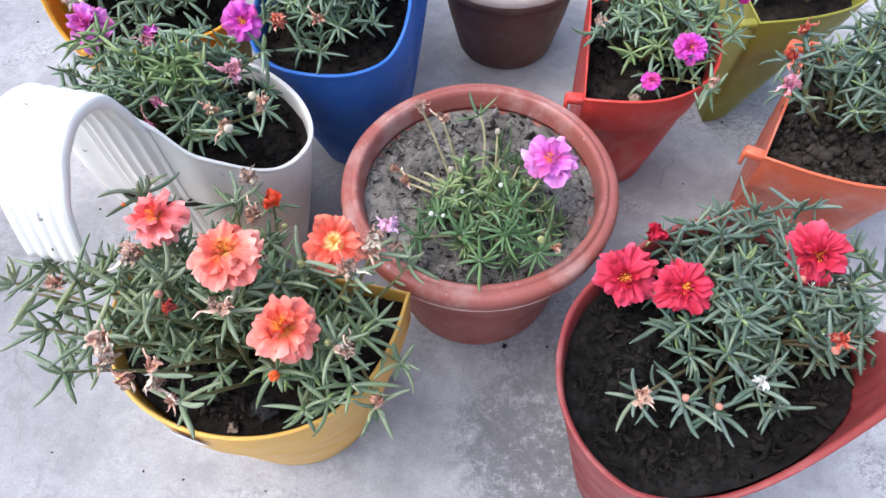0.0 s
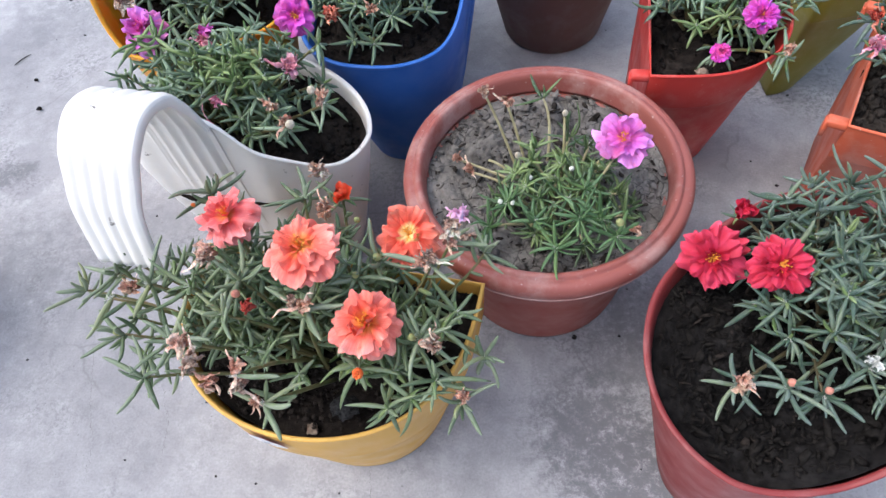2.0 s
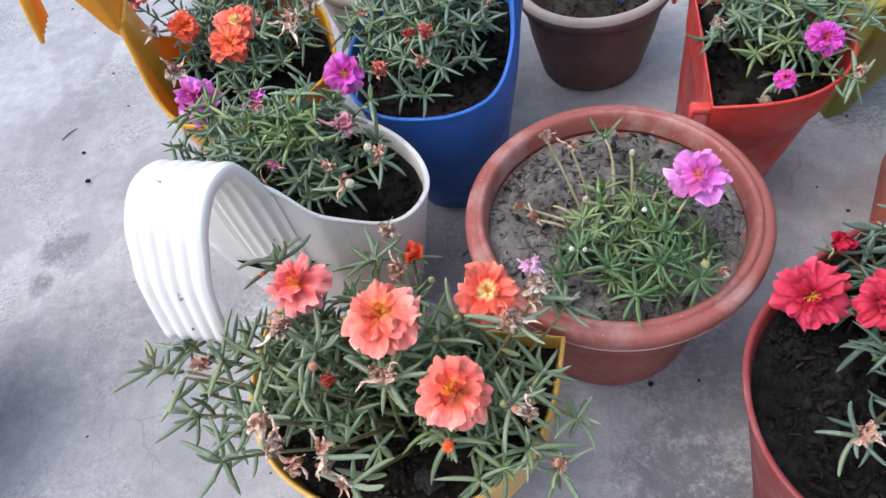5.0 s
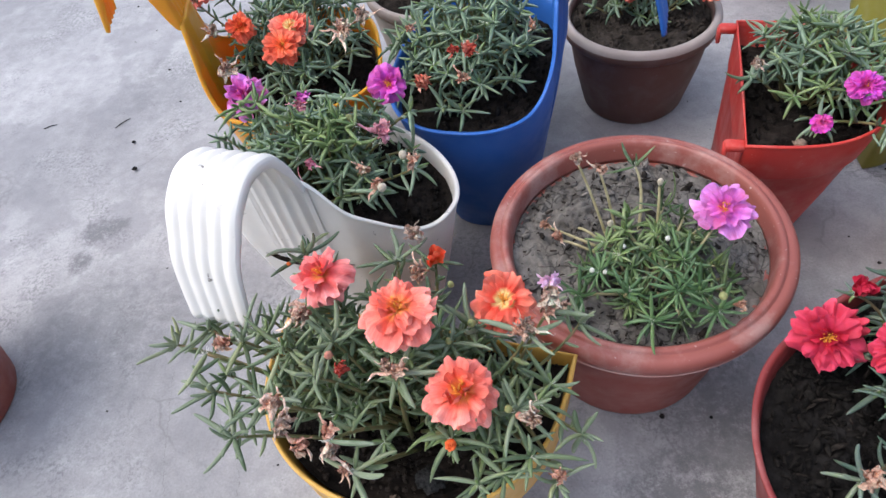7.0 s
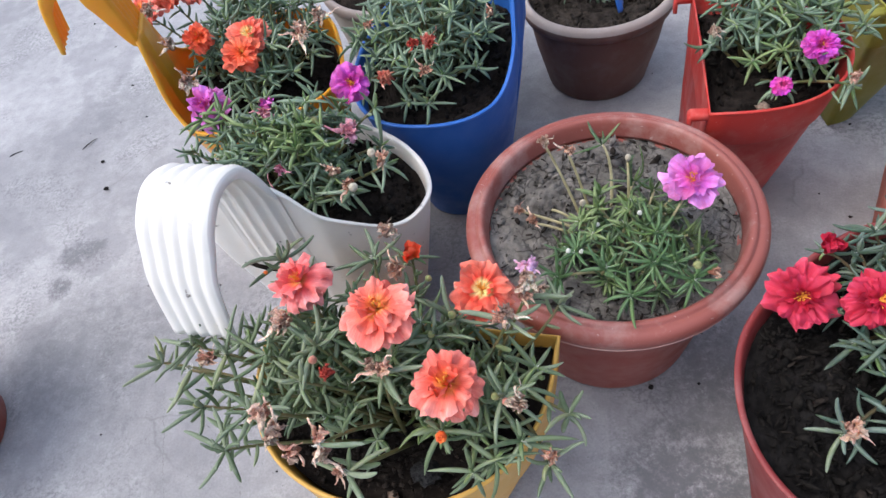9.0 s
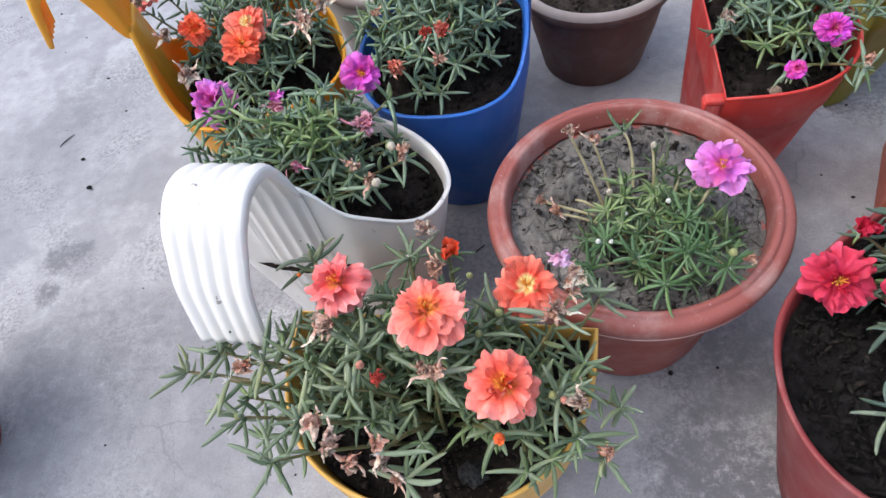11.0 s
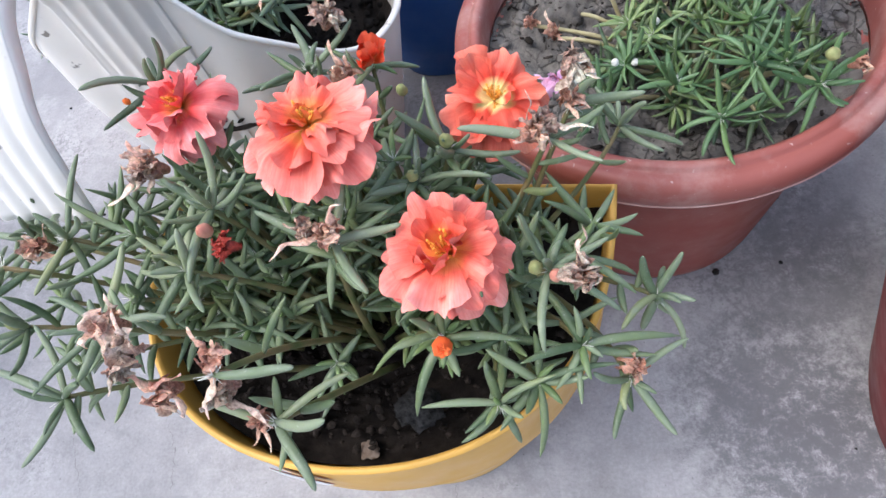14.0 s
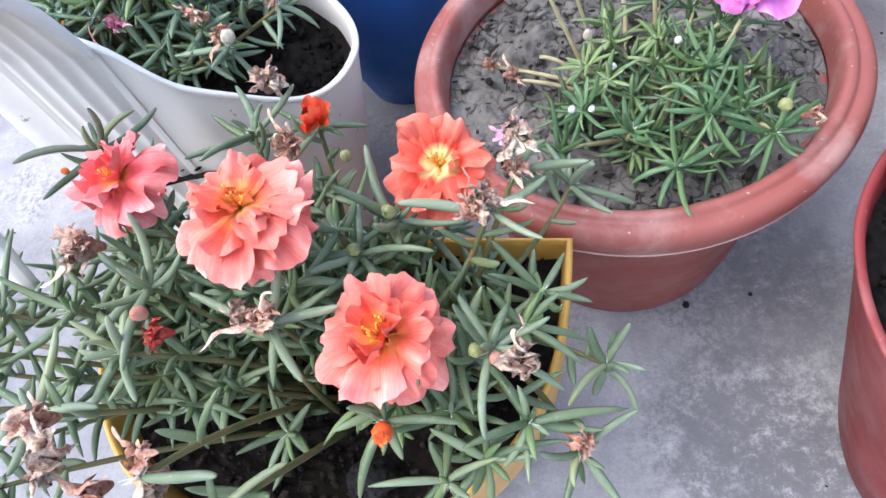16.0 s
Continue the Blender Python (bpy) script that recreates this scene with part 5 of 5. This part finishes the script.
# ---- small things ----
def stone(name, at, size, mat, label, seed, category="stone"):
    b = Build()
    lump(b, np.random.default_rng(seed), np.zeros(3), (0.2, 0.1, 1), size * 1.5, size * 0.85, 0.35, 22, 26)
    tagged(part(name, b, mat, at=Matrix.Translation(at)), label, category)


stone("clod", (-0.1398, -0.2200, 0.1815), 0.0094, CLOD, "round black clod of earth in the yellow planter", 1, "clod")
stone("pebble", (-0.1640, -0.2310, 0.1690), 0.0042, PEBBLE, "small tan pebble in the yellow planter", 2, "pebble")
stone("pebble", (0.152, 0.118, 0.152), 0.007, PEBBLE, "small tan pebble in the red planter", 3, "pebble")


def label_on_pot():
    """A torn oval sticker with an unreadable print on the yellow planter."""
    top = thing("sticker", Matrix.Identity(4), "torn white sticker with a red edge on the yellow planter", "sticker")
    c, s = math.cos(radians(-9.5)), math.sin(radians(-9.5))

    def wall(u, v):
        """A place on the bowed front: u along it, v down from the rim."""
        o = d_outline(0.1115, 0.1384, 400, 1.0, 0.68)[:400]
        i = np.abs(o[:, 0] - u).argmin()
        j = min(max(i, 1), 398)
        t = o[j + 1] - o[j - 1]
        n = np.array([t[1], -t[0]]) / np.linalg.norm(t)
        n = n if n[1] < 0 else -n
        z = 0.1854 - v
        k = 1 - 0.012 * (v - 0.004) / 0.043
        p = o[i] * np.array([k, 0.25 + 0.75 * k]) + n * 0.0018 - np.array([0.004 * v / 0.1854, 0.0])
        return p, n, z

    for name, mat, w, h, lift in (("rim_print", LABEL_RED, 0.0148, 0.0083, 0.0), ("paper", LABEL, 0.0143, 0.0080, 0.0005), ("print", LABEL_GREY, 0.0040, 0.0011, 0.0010)):
        b = Build()
        rows = []
        for k in (0.0, 0.5, 1.0):
            row = []
            for a in np.arange(28) * 2 * math.pi / 28:
                r = k * (1 + 0.10 * math.sin(3 * a + 1) + 0.05 * math.sin(7 * a))
                p, n, z = wall(-0.0155 + w * r * math.cos(a), 0.0190 + h * r * math.sin(a))
                p = p + n * lift
                row.append((-0.1574 + c * p[0] - s * p[1], -0.1068 + s * p[0] + c * p[1], z))
            rows.append(row)
        b.grid(rows, True)
        part(name, b, mat, top)


label_on_pot()
stone("clod", (0.034, -0.0840, 0.0018), 0.0026, CLOD, "small black clod on the floor beside the round pot", 4, "clod")
stone("clod", (0.078, -0.082, 0.0011), 0.0015, CLOD, "tiny black clod on the cement floor", 5, "clod")
stone("clod", (-0.672, 0.251, 0.0026), 0.0036, CLOD, "dark crumb lying on the open cement floor", 6, "clod")
stone("clod", (-0.701, 0.309, 0.0020), 0.0028, CLOD, "dark crumb lying on the open cement floor", 7, "clod")


def litter():
    """Grit and dry bits on the floor."""
    rng = np.random.default_rng(5)
    b = Build()
    for _ in range(260):
        x, y = rng.uniform(-1.3, 0.7), rng.uniform(-0.5, 1.3)
        r = abs(rng.normal(0, 0.0011)) + 0.0004
        turn = rng.uniform(0, 6.28)
        c, d = math.cos(turn), math.sin(turn)
        pts = [Vector((1.3 * (c * v.x - d * v.y), d * v.x + c * v.y, 0.7 * v.z)) * r * rng.uniform(0.6, 1.2) for v in ICO]
        b.add([Vector((x, y, r * 0.3)) + v for v in pts], ICO_FACES)
    tagged(part("grit", b, CLOD), "dark grit and crumbs scattered on the cement floor", "grit", kind="stuff")
    for i, (x, y, L, a) in enumerate(((-0.750, 0.343, 0.028, 0.95), (-0.880, 0.345, 0.022, 0.5), (-0.146, 0.078, 0.016, 0.7))):
        b = Build()
        d = np.array([math.cos(a), math.sin(a), 0])
        tube(b, [np.array([x, y, 0.0012]) + d * L * t + np.array([0, 0, 0.0012 * math.sin(3 * t)]) for t in np.linspace(0, 1, 7)], [0.0004, 0.0007, 0.0009, 0.0007, 0.0008, 0.0006, 0.0003], 6)
        tagged(part("twig", b, CLOD), "short dry twig lying on the cement floor", "twig")


litter()


def crack(points, seed):
    """A hairline crack in the cement: a thin ragged dark seam along a bent line."""
    rng = np.random.default_rng(seed)
    pts = []
    for a, c in zip(points[:-1], points[1:]):
        for t in np.linspace(0, 1, 14, endpoint=False):
            pts.append(np.array(a) + (np.array(c) - np.array(a)) * t + rng.normal(0, 0.0009, 2) + 0.0022 * np.array([math.sin(9 * t + 2 * len(pts)), math.cos(7 * t)]) * t * (1 - t))
    b = Build()
    rows = []
    for i, q in enumerate(pts):
        w = 0.00016 * rng.uniform(0.3, 1.6) * min(1, i / 4, (len(pts) - 1 - i) / 4)
        rows.append([(q[0] - w, q[1], 0.0003), (q[0] + w, q[1], 0.0003)])
    b.grid(rows)
    tagged(part("floor_crack", b, CRACK), "hairline crack in the grey cement floor", "crack", kind="structure")


CRACK = tinted("crack_shadow", (0.12, 0.12, 0.12), (0.21, 0.208, 0.21), 300, 0.9)
crack(((-0.480, -0.060), (-0.473, -0.086), (-0.462, -0.119), (-0.449, -0.164), (-0.433, -0.201), (-0.428, -0.240)), 1)
crack(((-0.158, -0.213), (-0.155, -0.232), (-0.152, -0.252), (-0.150, -0.290)), 2)
crack(((-0.425, -0.104), (-0.411, -0.112), (-0.376, -0.144), (-0.362, -0.182), (-0.359, -0.221)), 3)
